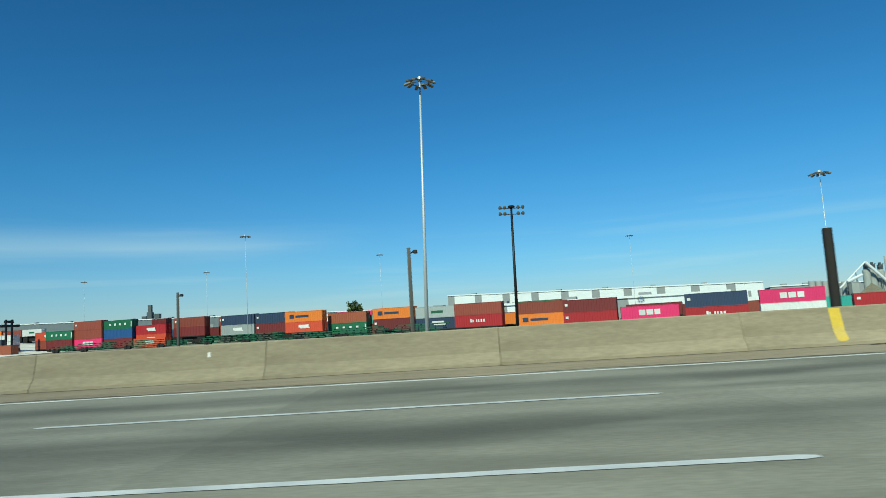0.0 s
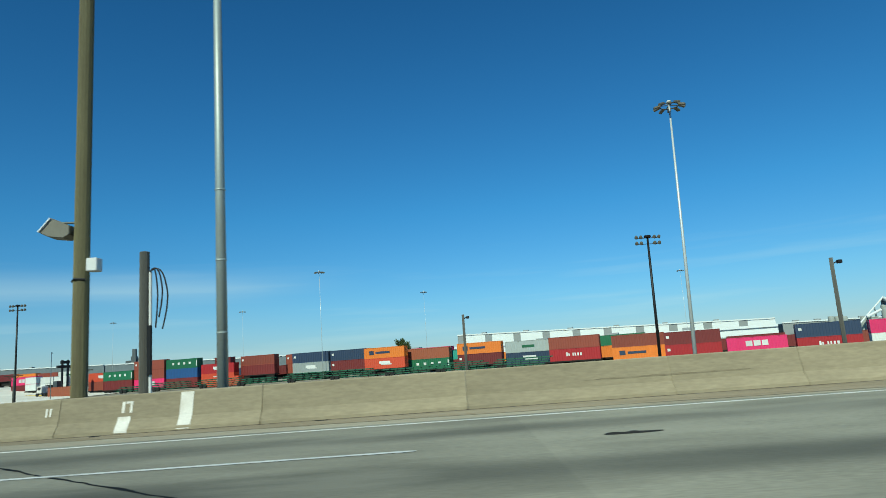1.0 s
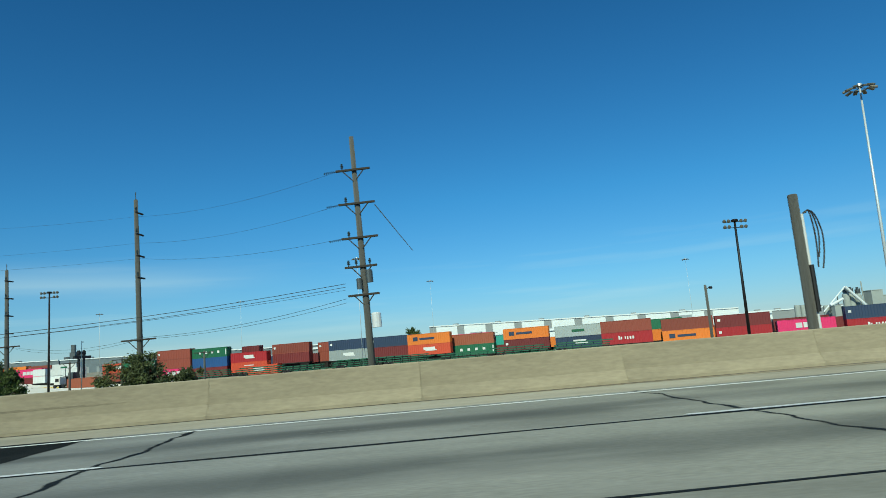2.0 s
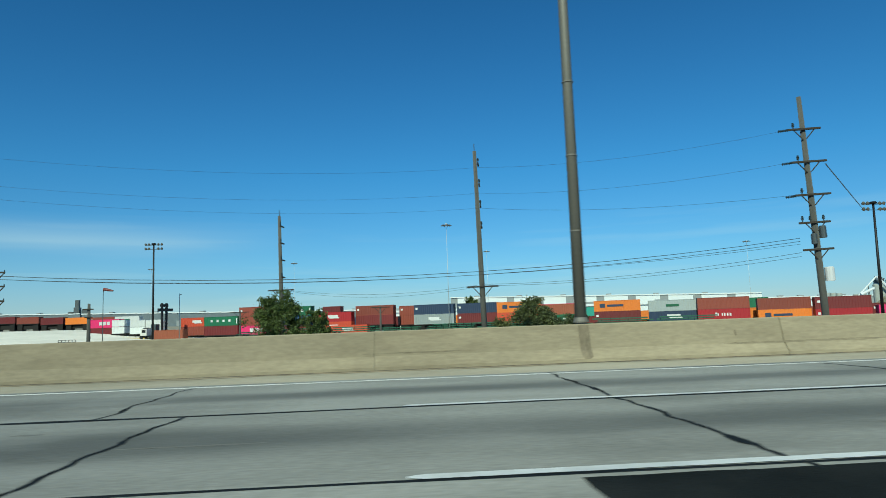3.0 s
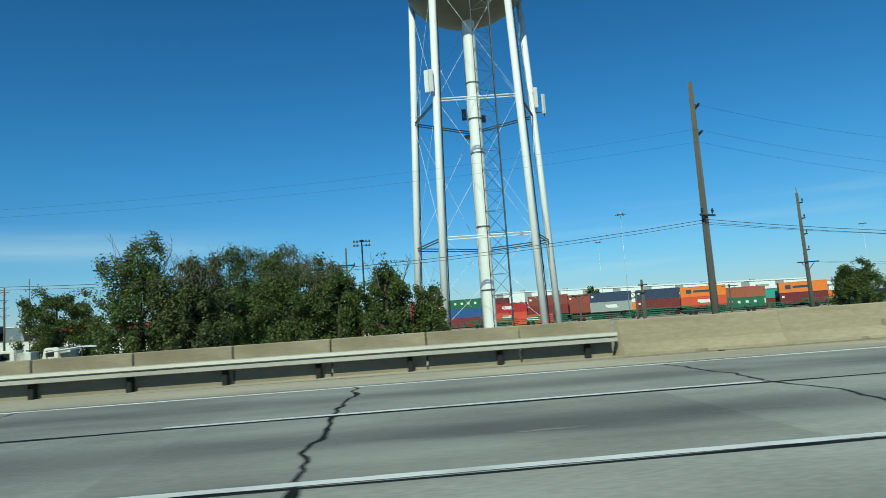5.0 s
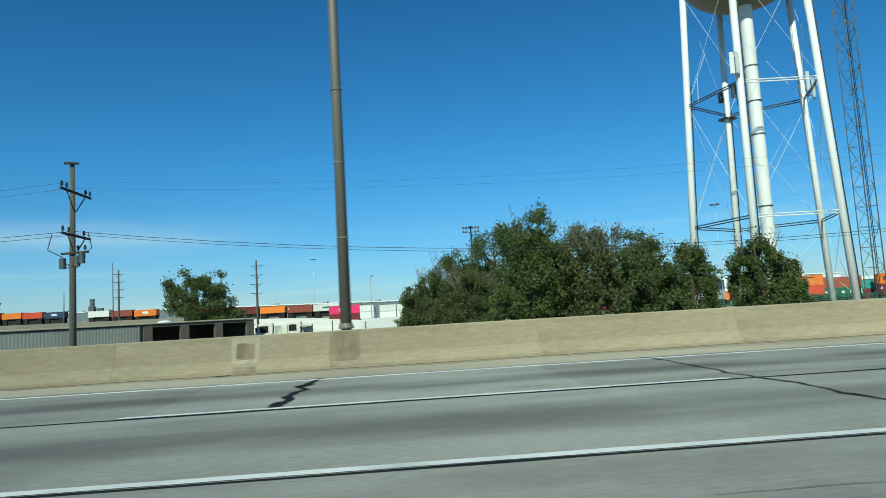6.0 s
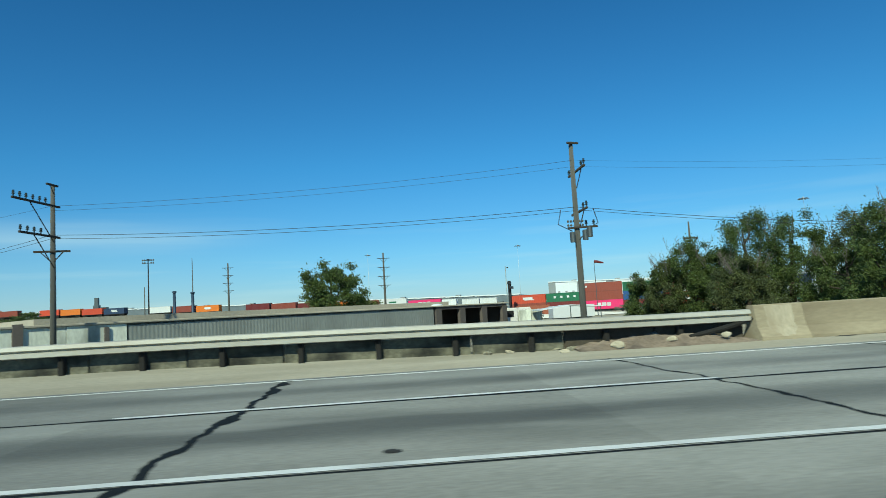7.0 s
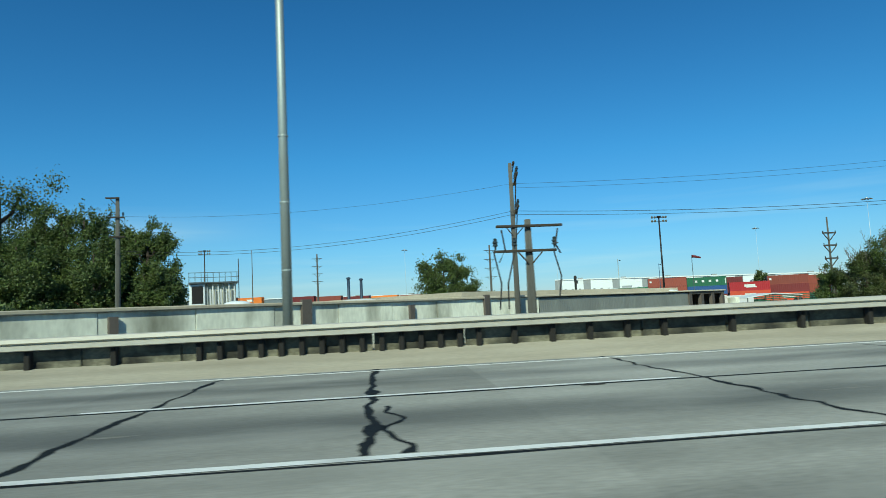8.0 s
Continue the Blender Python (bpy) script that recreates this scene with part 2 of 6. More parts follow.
M = dict(
    lane=road_mat(),
    shoulder=mat("shoulder_concrete", (0.300, 0.272, 0.208), 0.95, vary=0.2, scale=0.6, fine=12, bump=0.3, stain=(0.16, 0.14, 0.10), stain_amount=0.55, stretch=(0.5, 1.5, 1)),
    ground=mat("dry_ground", (0.24, 0.215, 0.165), 0.95, vary=0.3, scale=0.05, fine=0.8, bump=0.3, stain=(0.10, 0.12, 0.06), stain_amount=0.5),
    barrier=mat("barrier_concrete", (0.365, 0.31, 0.21), 0.92, vary=0.2, scale=1.1, fine=14, bump=0.3, random_hue=0.06, stain=(0.20, 0.16, 0.10), stain_amount=0.8, stretch=(0.4, 1, 1.5)),
    dirt=mat("brown_road_dirt", (0.225, 0.185, 0.125), 0.98, vary=0.35, scale=1.2, fine=16, bump=0.5, stain=(0.27, 0.23, 0.165), stain_amount=0.8, stretch=(0.35, 1.5, 1)),
    # near-black colour standing in for shade in gaps under barrier and rail
    gap_shade=mat("dark_gap_shade", (0.085, 0.07, 0.05), 0.98, vary=0.35, scale=2, fine=20, bump=0.4),
    slab=mat("yard_concrete", (0.66, 0.63, 0.56), 0.95, vary=0.12, scale=0.08, fine=1.0, bump=0.1, stain=(0.36, 0.34, 0.29), stain_amount=0.5),
    barrier_pale=mat("repaired_concrete", (0.47, 0.415, 0.305), 0.92, vary=0.2, scale=3.0, fine=14, bump=0.25, stain=(0.38, 0.32, 0.22), stain_amount=1.0, stretch=(1.6, 1, 0.5)),
    sooty=mat("sooty_concrete", (0.26, 0.215, 0.145), 0.95, vary=0.3, scale=2.5, fine=14, bump=0.3, stain=(0.40, 0.335, 0.225), stain_amount=1.0, stretch=(1.4, 1, 0.6)),
    white_line=mat("road_paint", (0.80, 0.80, 0.76), 0.8, vary=0.12, scale=2, fine=25, bump=0.1, stain=(0.36, 0.36, 0.34), stain_amount=0.55),
    tar=mat("tar_seal", (0.015, 0.017, 0.017), 0.8, vary=0.3, scale=3, fine=20, bump=0.2, spec=0.12),
    smear=mat("oily_concrete", (0.125, 0.125, 0.115), 0.85, vary=0.3, scale=3, fine=20, bump=0.1, spec=0.3, stain=(0.2, 0.2, 0.18), stain_amount=0.8, stretch=(0.4, 2, 1)),
    patch=mat("asphalt_patch", (0.010, 0.012, 0.013), 1.0, vary=0.4, scale=1.2, fine=45, bump=0.5, spec=0.03, stain=(0.024, 0.026, 0.027), stain_amount=0.7),
    yellow=mat("yellow_paint", (0.72, 0.50, 0.06), 0.75, vary=0.12, scale=3, fine=20, stain=(0.5, 0.42, 0.25), stain_amount=0.5),
    white=mat("white_paint", (0.72, 0.69, 0.63), 0.8, vary=0.12, scale=4, fine=30, stain=(0.5, 0.45, 0.36), stain_amount=0.6),
    ochre=mat("faded_ochre_wash", (0.43, 0.36, 0.205), 0.9, vary=0.2, scale=3, fine=20, bump=0.1, stain=(0.42, 0.35, 0.2), stain_amount=0.7),
    scuff=mat("scuffed_concrete", (0.265, 0.22, 0.145), 0.92, vary=0.3, scale=3, fine=18, bump=0.2, stain=(0.36, 0.31, 0.21), stain_amount=1.0, stretch=(0.5, 1, 2)),
    newslab=mat("fresh_concrete_slab", (0.262, 0.261, 0.244), 0.9, vary=0.12, scale=0.8, fine=9, bump=0.15, stain=(0.22, 0.218, 0.20), stain_amount=0.7, stretch=(0.5, 1.5, 1), spec=0.3),
    earth=mat("washed_earth", (0.20, 0.155, 0.115), 0.98, vary=0.45, scale=2.5, fine=16, bump=0.8, stain=(0.07, 0.055, 0.045), stain_amount=0.9),
    galv=mat("galvanized_rail", (0.52, 0.50, 0.43), 0.6, 0.15, vary=0.12, scale=1.0, fine=20, bump=0.1, stain=(0.33, 0.28, 0.21), stain_amount=0.5, stretch=(0.4, 1, 1)),
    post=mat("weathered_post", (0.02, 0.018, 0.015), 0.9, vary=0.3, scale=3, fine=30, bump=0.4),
    kerb=mat("stained_concrete", (0.29, 0.265, 0.19), 0.95, vary=0.5, scale=4.0, fine=14, bump=0.4, stain=(0.05, 0.045, 0.03), stain_amount=1.0, random_hue=0.2),
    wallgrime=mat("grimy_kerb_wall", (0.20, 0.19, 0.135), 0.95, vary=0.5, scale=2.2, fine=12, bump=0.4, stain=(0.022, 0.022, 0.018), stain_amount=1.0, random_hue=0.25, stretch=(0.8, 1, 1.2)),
    alu=mat("aluminium_pole", (0.39, 0.44, 0.42), 0.5, 0.4, vary=0.1, scale=1.0, fine=15, bump=0.05, stain=(0.28, 0.27, 0.23), stain_amount=0.4),
    bronze=mat("weathered_steel_pole", (0.175, 0.165, 0.138), 0.6, 0.2, vary=0.12, scale=1.0, fine=15, bump=0.05),
    wood=mat("weathered_pole_wood", (0.118, 0.116, 0.103), 0.9, vary=0.3, scale=2.0, fine=25, bump=0.5, stain=(0.09, 0.075, 0.055), stain_amount=0.6, stretch=(3, 3, 0.25)),
    wood_green=mat("treated_pole_wood", (0.19, 0.17, 0.085), 0.85, vary=0.25, scale=2.0, fine=25, bump=0.5, stain=(0.09, 0.07, 0.04), stain_amount=0.6, stretch=(3, 3, 0.25)),
    creosote=mat("creosote_wood", (0.022, 0.018, 0.014), 0.8, vary=0.3, scale=2.0, fine=25, bump=0.5, stretch=(3, 3, 0.25)),
    arm=mat("crossarm_wood", (0.055, 0.046, 0.036), 0.9, vary=0.25, scale=3, fine=30, bump=0.3),
    ceramic=mat("insulator", (0.03, 0.045, 0.05), 0.25, vary=0.1, bump=0),
    cable=mat("black_cable", (0.02, 0.02, 0.022), 0.6, vary=0.1, bump=0),
    black=mat("black_steel", (0.014, 0.013, 0.013), 0.5, 0.2, vary=0.15, bump=0.05),
    mast=mat("mast_steel", (0.62, 0.66, 0.66), 0.45, 0.3, vary=0.06, bump=0.03),
    lamphead=mat("lamp_housing", (0.16, 0.15, 0.12), 0.5, 0.3, vary=0.2, bump=0.05),
    glass=mat("lamp_lens", (0.75, 0.78, 0.80), 0.12, vary=0.05, bump=0),
    tower=mat("tower_white_paint", (0.82, 0.84, 0.81), 0.5, vary=0.06, scale=0.6, fine=8, bump=0.04, stain=(0.55, 0.52, 0.45), stain_amount=0.35, stretch=(1, 1, 0.3)),
    tank=mat("tank_paint", (0.235, 0.225, 0.165), 0.6, vary=0.1, scale=0.3, fine=4, bump=0.04, stain=(0.25, 0.22, 0.18), stain_amount=0.5),
    steel=mat("dark_galvanized_steel", (0.10, 0.115, 0.12), 0.5, 0.5, vary=0.15, bump=0.05),
    panel=mat("antenna_plastic", (0.66, 0.67, 0.66), 0.5, vary=0.05, bump=0.02),
    roofwhite=mat("white_cladding", (0.74, 0.78, 0.78), 0.6, vary=0.05, scale=0.1, fine=1.0, bump=0.05),
    grey=mat("grey_cladding", (0.27, 0.29, 0.29), 0.7, vary=0.12, scale=0.3, fine=3, bump=0.1),
    hazy=mat("hazy_dark_cladding", (0.15, 0.18, 0.195), 0.8, vary=0.2, scale=0.2, fine=2, bump=0.05),
    dark=mat("dark_opening", (0.018, 0.017, 0.016), 0.9, vary=0.1, bump=0),
    ribbed=mat("ribbed_metal", (0.30, 0.31, 0.275), 0.7, 0.1, vary=0.15, scale=0.6, fine=6, bump=0.1, stain=(0.22, 0.22, 0.19), stain_amount=0.6, stretch=(1, 1, 0.35)),
    palewall=mat("stained_pale_wall", (0.72, 0.73, 0.63), 0.85, vary=0.22, scale=0.9, fine=7, bump=0.15, stain=(0.20, 0.20, 0.15), stain_amount=0.95, stretch=(1, 1, 0.4)),
    brownwall=mat("brown_frame", (0.12, 0.10, 0.085), 0.8, vary=0.2, scale=1, fine=8, bump=0.1),
    roofing=mat("roofing_felt", (0.42, 0.38, 0.30), 0.95, vary=0.2, scale=0.4, fine=6, bump=0.2),
    vent=mat("dark_blue_steel", (0.035, 0.06, 0.10), 0.55, 0.2, vary=0.2, scale=2, fine=15, bump=0.05),
    silo=mat("cement_silo", (0.36, 0.39, 0.36), 0.8, vary=0.12, scale=0.2, fine=2, bump=0.1),
    tyre=mat("tyre_rubber", (0.02, 0.02, 0.02), 0.9, vary=0.2, bump=0.2),
    green_steel=mat("green_chassis_paint", (0.022, 0.105, 0.058), 0.6, vary=0.25, scale=1, fine=10, bump=0.1),
    twig=mat("dry_twigs", (0.17, 0.145, 0.125), 0.95, vary=0.25, scale=3, fine=20, bump=0.3),
    trunk=mat("bark", (0.075, 0.058, 0.042), 0.95, vary=0.3, scale=3, fine=20, bump=0.6),
)
PAINT = dict(
    orange=(0.74, 0.20, 0.025), vermilion=(0.60, 0.075, 0.03), red=(0.37, 0.013, 0.020), maroon=(0.155, 0.019, 0.018),
    brown=(0.24, 0.052, 0.030), navy=(0.022, 0.042, 0.088), blue=(0.018, 0.075, 0.22), grey=(0.34, 0.38, 0.37),
    green=(0.018, 0.13, 0.058), magenta=(0.68, 0.023, 0.14), white=(0.70, 0.71, 0.68), teal=(0.05, 0.33, 0.27), rust=(0.30, 0.085, 0.04),
)
for key, c in PAINT.items():
    M["box_" + key] = mat("container_" + key, c, 0.55, vary=0.13, scale=0.4, fine=5, bump=0.05, stain=tuple(0.55 * v + 0.02 for v in c), stain_amount=0.55, random_hue=0.14, stretch=(0.5, 0.5, 1.0))


def leaf_mat(name, color, hue=0.55):
    m = bpy.data.materials.new(name)
    m.use_nodes = True
    n, l = m.node_tree.nodes, m.node_tree.links
    b = n["Principled BSDF"]
    b.inputs["Roughness"].default_value = 0.55
    g, r = n.new("ShaderNodeNewGeometry"), n.new("ShaderNodeMapRange")
    r.inputs["To Min"].default_value, r.inputs["To Max"].default_value = 1 - hue, 1 + hue
    l.new(g.outputs["Random Per Island"], r.inputs[0])
    co, nz, r2 = n.new("ShaderNodeTexCoord"), n.new("ShaderNodeTexNoise"), n.new("ShaderNodeMapRange")
    nz.inputs["Scale"].default_value = 0.6
    l.new(co.outputs["Object"], nz.inputs["Vector"])
    r2.inputs["From Min"].default_value, r2.inputs["From Max"].default_value = 0.35, 0.65
    l.new(nz.outputs[0], r2.inputs[0])
    mix = n.new("ShaderNodeMix")
    mix.data_type = "RGBA"
    mix.inputs["A"].default_value = (*color, 1)
    mix.inputs["B"].default_value = (color[0] * 1.28, color[1] * 1.2, color[2] * 0.9, 1)
    l.new(r2.outputs[0], mix.inputs["Factor"])
    v = n.new("ShaderNodeVectorMath")
    v.operation = "SCALE"
    l.new(mix.outputs["Result"], v.inputs[0])
    l.new(r.outputs[0], v.inputs["Scale"])
    l.new(v.outputs[0], b.inputs["Base Color"])
    tr, ms = n.new("ShaderNodeBsdfTranslucent"), n.new("ShaderNodeMixShader")
    ms.inputs[0].default_value = 0.30
    l.new(v.outputs[0], tr.inputs[0])
    l.new(b.outputs[0], ms.inputs[1])
    l.new(tr.outputs[0], ms.inputs[2])
    l.new(ms.outputs[0], n["Material Output"].inputs[0])
    return m


M["leaf"] = leaf_mat("tree_leaves", (0.080, 0.116, 0.034))
M["leaf_dry"] = leaf_mat("dry_shrub_leaves", (0.086, 0.106, 0.042))


# ---- mesh helpers ----
def box(bm, x0, x1, y0, y1, z0, z1, rot=0.0):
    c = Vector(((x0 + x1) / 2, (y0 + y1) / 2, (z0 + z1) / 2))
    bmesh.ops.create_cube(bm, size=1, matrix=Matrix.Translation(c) @ Matrix.Rotation(radians(rot), 4, "Z") @ Matrix.Diagonal((x1 - x0, y1 - y0, z1 - z0, 1)))
    return bm


def tube(bm, pts, radii, sides=10, cap=True):
    """A round tube through pts with a radius at each."""
    pts = [Vector(p) for p in pts]
    rings = []
    for i, p in enumerate(pts):
        d = (pts[min(i + 1, len(pts) - 1)] - pts[max(i - 1, 0)]).normalized()
        a = d.cross(Vector((0, 0, 1)) if abs(d.z) < 0.9 else Vector((1, 0, 0))).normalized()
        b = d.cross(a)
        r = radii[i] if hasattr(radii, "__len__") else radii
        rings.append([bm.verts.new(p + (a * math.cos(2 * math.pi * k / sides) + b * math.sin(2 * math.pi * k / sides)) * r) for k in range(sides)])
    for lo, hi in zip(rings, rings[1:]):
        for k in range(sides):
            bm.faces.new((lo[k], lo[(k + 1) % sides], hi[(k + 1) % sides], hi[k]))
    if cap and sides > 2:
        bm.faces.new(rings[0][::-1])
        bm.faces.new(rings[-1])
    return bm


def lathe(bm, profile, sides=32, cx=0.0, cy=0.0):
    """A body of revolution from (radius, z) pairs."""
    rings = [[bm.verts.new((cx + r * math.cos(2 * math.pi * k / sides), cy + r * math.sin(2 * math.pi * k / sides), z)) for k in range(sides)] for r, z in profile]
    for lo, hi in zip(rings, rings[1:]):
        for k in range(sides):
            bm.faces.new((lo[k], lo[(k + 1) % sides], hi[(k + 1) % sides], hi[k]))
    return bm


def mesh_of(name, bm, material, smooth=False):
    bmesh.ops.recalc_face_normals(bm, faces=bm.faces)
    me = bpy.data.meshes.new(name)
    bm.to_mesh(me)
    bm.free()
    me.materials.append(M[material])
    if smooth:
        me.shade_smooth()
    return me


def part(name, bm, material, parent, label="", smooth=False):
    me = bm if isinstance(bm, bpy.types.Mesh) else mesh_of(name, bm, material, smooth)
    ob = new(name, me)
    ob.parent = parent
    if label:
        ob["label"] = label
    return ob


def root(name, m, label, category, group="", kind=""):
    ob = new(name)
    ob.empty_display_size = 0.3
    ob.matrix_basis = m
    return tagged(ob, label, category, group, kind)


def piece(name, bm, material, label="", category="", kind="structure", m=None, smooth=False):
    ob = new(name, mesh_of(name, bm, material, smooth))
    if m is not None:
        ob.matrix_basis = m
    return tagged(ob, label, category, "", kind)


# ---- ground, road, shoulder ----
LANE_A, LANE_B, EDGE = 4.896, 8.296, 11.696
X0, X1 = -330.0, 130.0
RAIL_X = -168.65


def smooth_step(a, b, v):
    k = min(1.0, max(0.0, (v - a) / (b - a)))
    return k * k * (3 - 2 * k)


def berm(x):
    """How far the verge rises beside the guard rail."""
    return 0.20 * smooth_step(-169, -184, x)


def yard_z(x, y):
    """Height of the land: level with the road, falling to the rail yard behind the barrier."""
    fall = smooth_step(16.5, 32.0, y)
    low = -1.95 - 2.0 * smooth_step(-15, 95, x) + 4.2 * smooth_step(-125, -205, x) * smooth_step(140, 215, y) + 3.0 * smooth_step(-220, -340, x) * smooth_step(200, 260, y)
    return (1 - fall) * (-0.06 + (berm(x) * smooth_step(12.5, 15.0, y))) + fall * low


bm = bmesh.new()
xs = [-4000, -1500, -900, -700, -550, -450, -390, -360] + [X0 + 6 * i for i in range(78)] + [200, 450, 900, 1800, 4000]
ys = [-3000, -600, -60, -20, 0, 11, 12.6, 14, 14.6, 15.4, 16.5, 18, 20, 23, 26, 29, 32, 40, 60, 85, 110, 125, 140, 155, 170, 185, 200, 215, 230, 245, 260, 280, 310, 400, 1200, 4500]
grid = [[bm.verts.new((x, y, yard_z(x, y) if y > 11 else -0.06)) for y in ys] for x in xs]
for i in range(len(xs) - 1):
    for j in range(len(ys) - 1):
        bm.faces.new((grid[i][j], grid[i + 1][j], grid[i + 1][j + 1], grid[i][j + 1]))
piece("ground", bm, "ground", "dry bare earth and gravel sheet out to the horizon", "ground", smooth=True)
bm = bmesh.new()                      # pale concrete apron of the yard, a thin slab on the land
cols = [x for x in xs if -320 < x < -118]
rows = [y for y in ys if 138 < y < 262]
grid = [[bm.verts.new((x, y, yard_z(x, y) + 0.12)) for y in rows] for x in cols]
for i in range(len(cols) - 1):
    for j in range(len(rows) - 1):
        bm.faces.new((grid[i][j], grid[i + 1][j], grid[i + 1][j + 1], grid[i][j + 1]))
piece("yard_apron", bm, "slab", "pale worn concrete apron of the rail yard", "pavement", smooth=True)

bm = bmesh.new()
box(bm, X0, X1, -9.0, 12.05, -0.3, 0.0)
piece("road", bm, "lane", "worn grey concrete motorway lanes with dark oil tracks", "road")
bm = bmesh.new()
for i in range(int((X1 - X0) / 4)):
    xa, xb = X0 + 4 * i, X0 + 4 * i + 4
    rows = [[bm.verts.new((x, y, z)) for y, z in ((12.05, 0.0), (12.9, 0.002 + 0.25 * berm(x)), (14.6, 0.004 + 0.85 * berm(x)), (17.2, 0.004 + berm(x)))] for x in (xa, xb)]
    for j in range(3):
        bm.faces.new((rows[0][j], rows[1][j], rows[1][j + 1], rows[0][j + 1]))
bmesh.ops.remove_doubles(bm, verts=bm.verts, dist=0.001)
piece("pavement", bm, "shoulder", "dusty tan concrete hard shoulder", "shoulder", smooth=True)

# a replaced, paler slab in the middle lane
bm = bmesh.new()
box(bm, -66.2, -60.8, LANE_A + 0.07, LANE_B - 0.09, -0.05, 0.0012)
piece("concrete_slab", bm, "newslab", "paler replaced concrete slab in the roadway", "road slab")

# edge line and lane dashes
bm = bmesh.new()
box(bm, X0, X1, EDGE - 0.052, EDGE + 0.052, 0.001, 0.005)
piece("edge_line", bm, "white_line", "white painted edge line", "road marking")
bm = bmesh.new()
strip = []
for i in range(74):
    ends = 0.4 if i in (0, 73) else 1.0
    for side in (-1, 1):
        wear = 0.007 * noise.noise((i * 0.31, 7.0 * side, 0)) + 0.007 * noise.noise((i * 1.3, 3.0 * side, 2))
        strip.append(bm.verts.new((0.1 * i, side * (0.061 * ends + wear), 0.006)))
    if i:
        bm.faces.new((strip[-4], strip[-2], strip[-1], strip[-3]))
dash_mesh = mesh_of("lane_line", bm, "white_line")
for yl in (LANE_A, LANE_B):
    for k in range(-16, 10):
        ob = new("lane_line", dash_mesh)
        ob.location = (-59.55 + (13.8 if k > 0 else 13.35) * k, yl, 0)
        tagged(ob, "white painted lane dash on concrete", "road marking", "lane dashes", "structure")
bm = bmesh.new()
prev = None
for i in range(15):
    x = -85.05 + 0.1 * i
    y = 5.5 + 0.022 * i + 0.03 * noise.noise((x * 2, 0, 0))
    w = 0.02 + 0.025 * math.sin(math.pi * i / 14)
    cur = (bm.verts.new((x, y - w, 0.004)), bm.verts.new((x, y + w, 0.004)))
    if prev:
        bm.faces.new((prev[0], cur[0], cur[1], prev[1]))
    prev = cur
piece("paint_streak", bm, "white_line", "stray streak of white paint on the lane", "road marking")
# tarred joint that runs beside each lane line
for yl in (LANE_A - 0.1, LANE_B - 0.1, EDGE + 0.1):
    bm = bmesh.new()
    n = 420
    prev = None
    for i in range(n + 1):
        x = X0 + (-40 - X0) * i / n
        w = 0.042 + 0.06 * max(0.0, noise.noise((x * 0.7, yl, 0.0)))
        w *= 0.6 if yl > EDGE or yl < LANE_A else 1.0
        c = yl + 0.05 * noise.noise((x * 0.25, yl * 3, 5.0))
        cur = (bm.verts.new((x, c - w, 0.0025)), bm.verts.new((x, c + w, 0.0025)))
        if prev:
            bm.faces.new((prev[0], cur[0], cur[1], prev[1]))
        prev = cur
    piece("tar_joint", bm, "tar", "black tar sealing along a lane joint", "tar joint")


def crack(x, ya, yb, width, wander, seed, drift=0.0):
    """A tarred crack across the lanes at x, from ya to yb."""
    bm = bmesh.new()
    n = max(6, int((yb - ya) / 0.05))
    prev = None
    for i in range(n + 1):
        y = ya + (yb - ya) * i / n
        c = x + drift * (i / n) + wander * (0.8 * noise.noise((y * 0.9, seed, 0)) + 0.45 * noise.noise((y * 2.6, seed, 9))) + 0.02 * noise.noise((y * 7.0, seed, 1))
        w = width * (0.46 + 1.15 * max(0.0, noise.noise((y * 1.9, seed, 4))) + 0.22 * noise.noise((y * 8, seed, 2)) + 0.12 * noise.noise((y * 19, seed, 6)))
        cur = (bm.verts.new((c - w, y, 0.003)), bm.verts.new((c + w, y, 0.003)))
        if prev:
            bm.faces.new((prev[0], cur[0], cur[1], prev[1]))
        prev = cur
    piece("tar_crack", bm, "tar", "black tar-filled crack across the concrete lanes", "road crack")


CRACKS = (
    (-36.0, 4.0, 12.0, 0.04, 0.2), (-45.0, 5.0, 12.0, 0.05, 0.2),
    (-52.3, 5.4, 11.7, 0.07, 0.2), (-54.7, 4.0, 8.3, 0.05, 0.15), (-57.2, 5.0, 8.1, 0.06, 0.15), (-60.2, 8.5, 12.0, 0.10, 0.1),
    (-65.9, 8.2, 11.8, 0.04, 0.15), (-70.5, 4.6, 12.0, 0.045, 0.12), (-75.3, 3.5, 8.2, 0.05, 0.12), (-76.2, 8.2, 11.9, 0.035, 0.15),
    (-81.0, 4.0, 12.0, 0.045, 0.15), (-86.6, 3.5, 11.9, 0.08, 0.24), (-91.5, 4.0, 12.1, 0.045, 0.15), (-97.2, 3.4, 12.1, 0.075, 0.3),
)
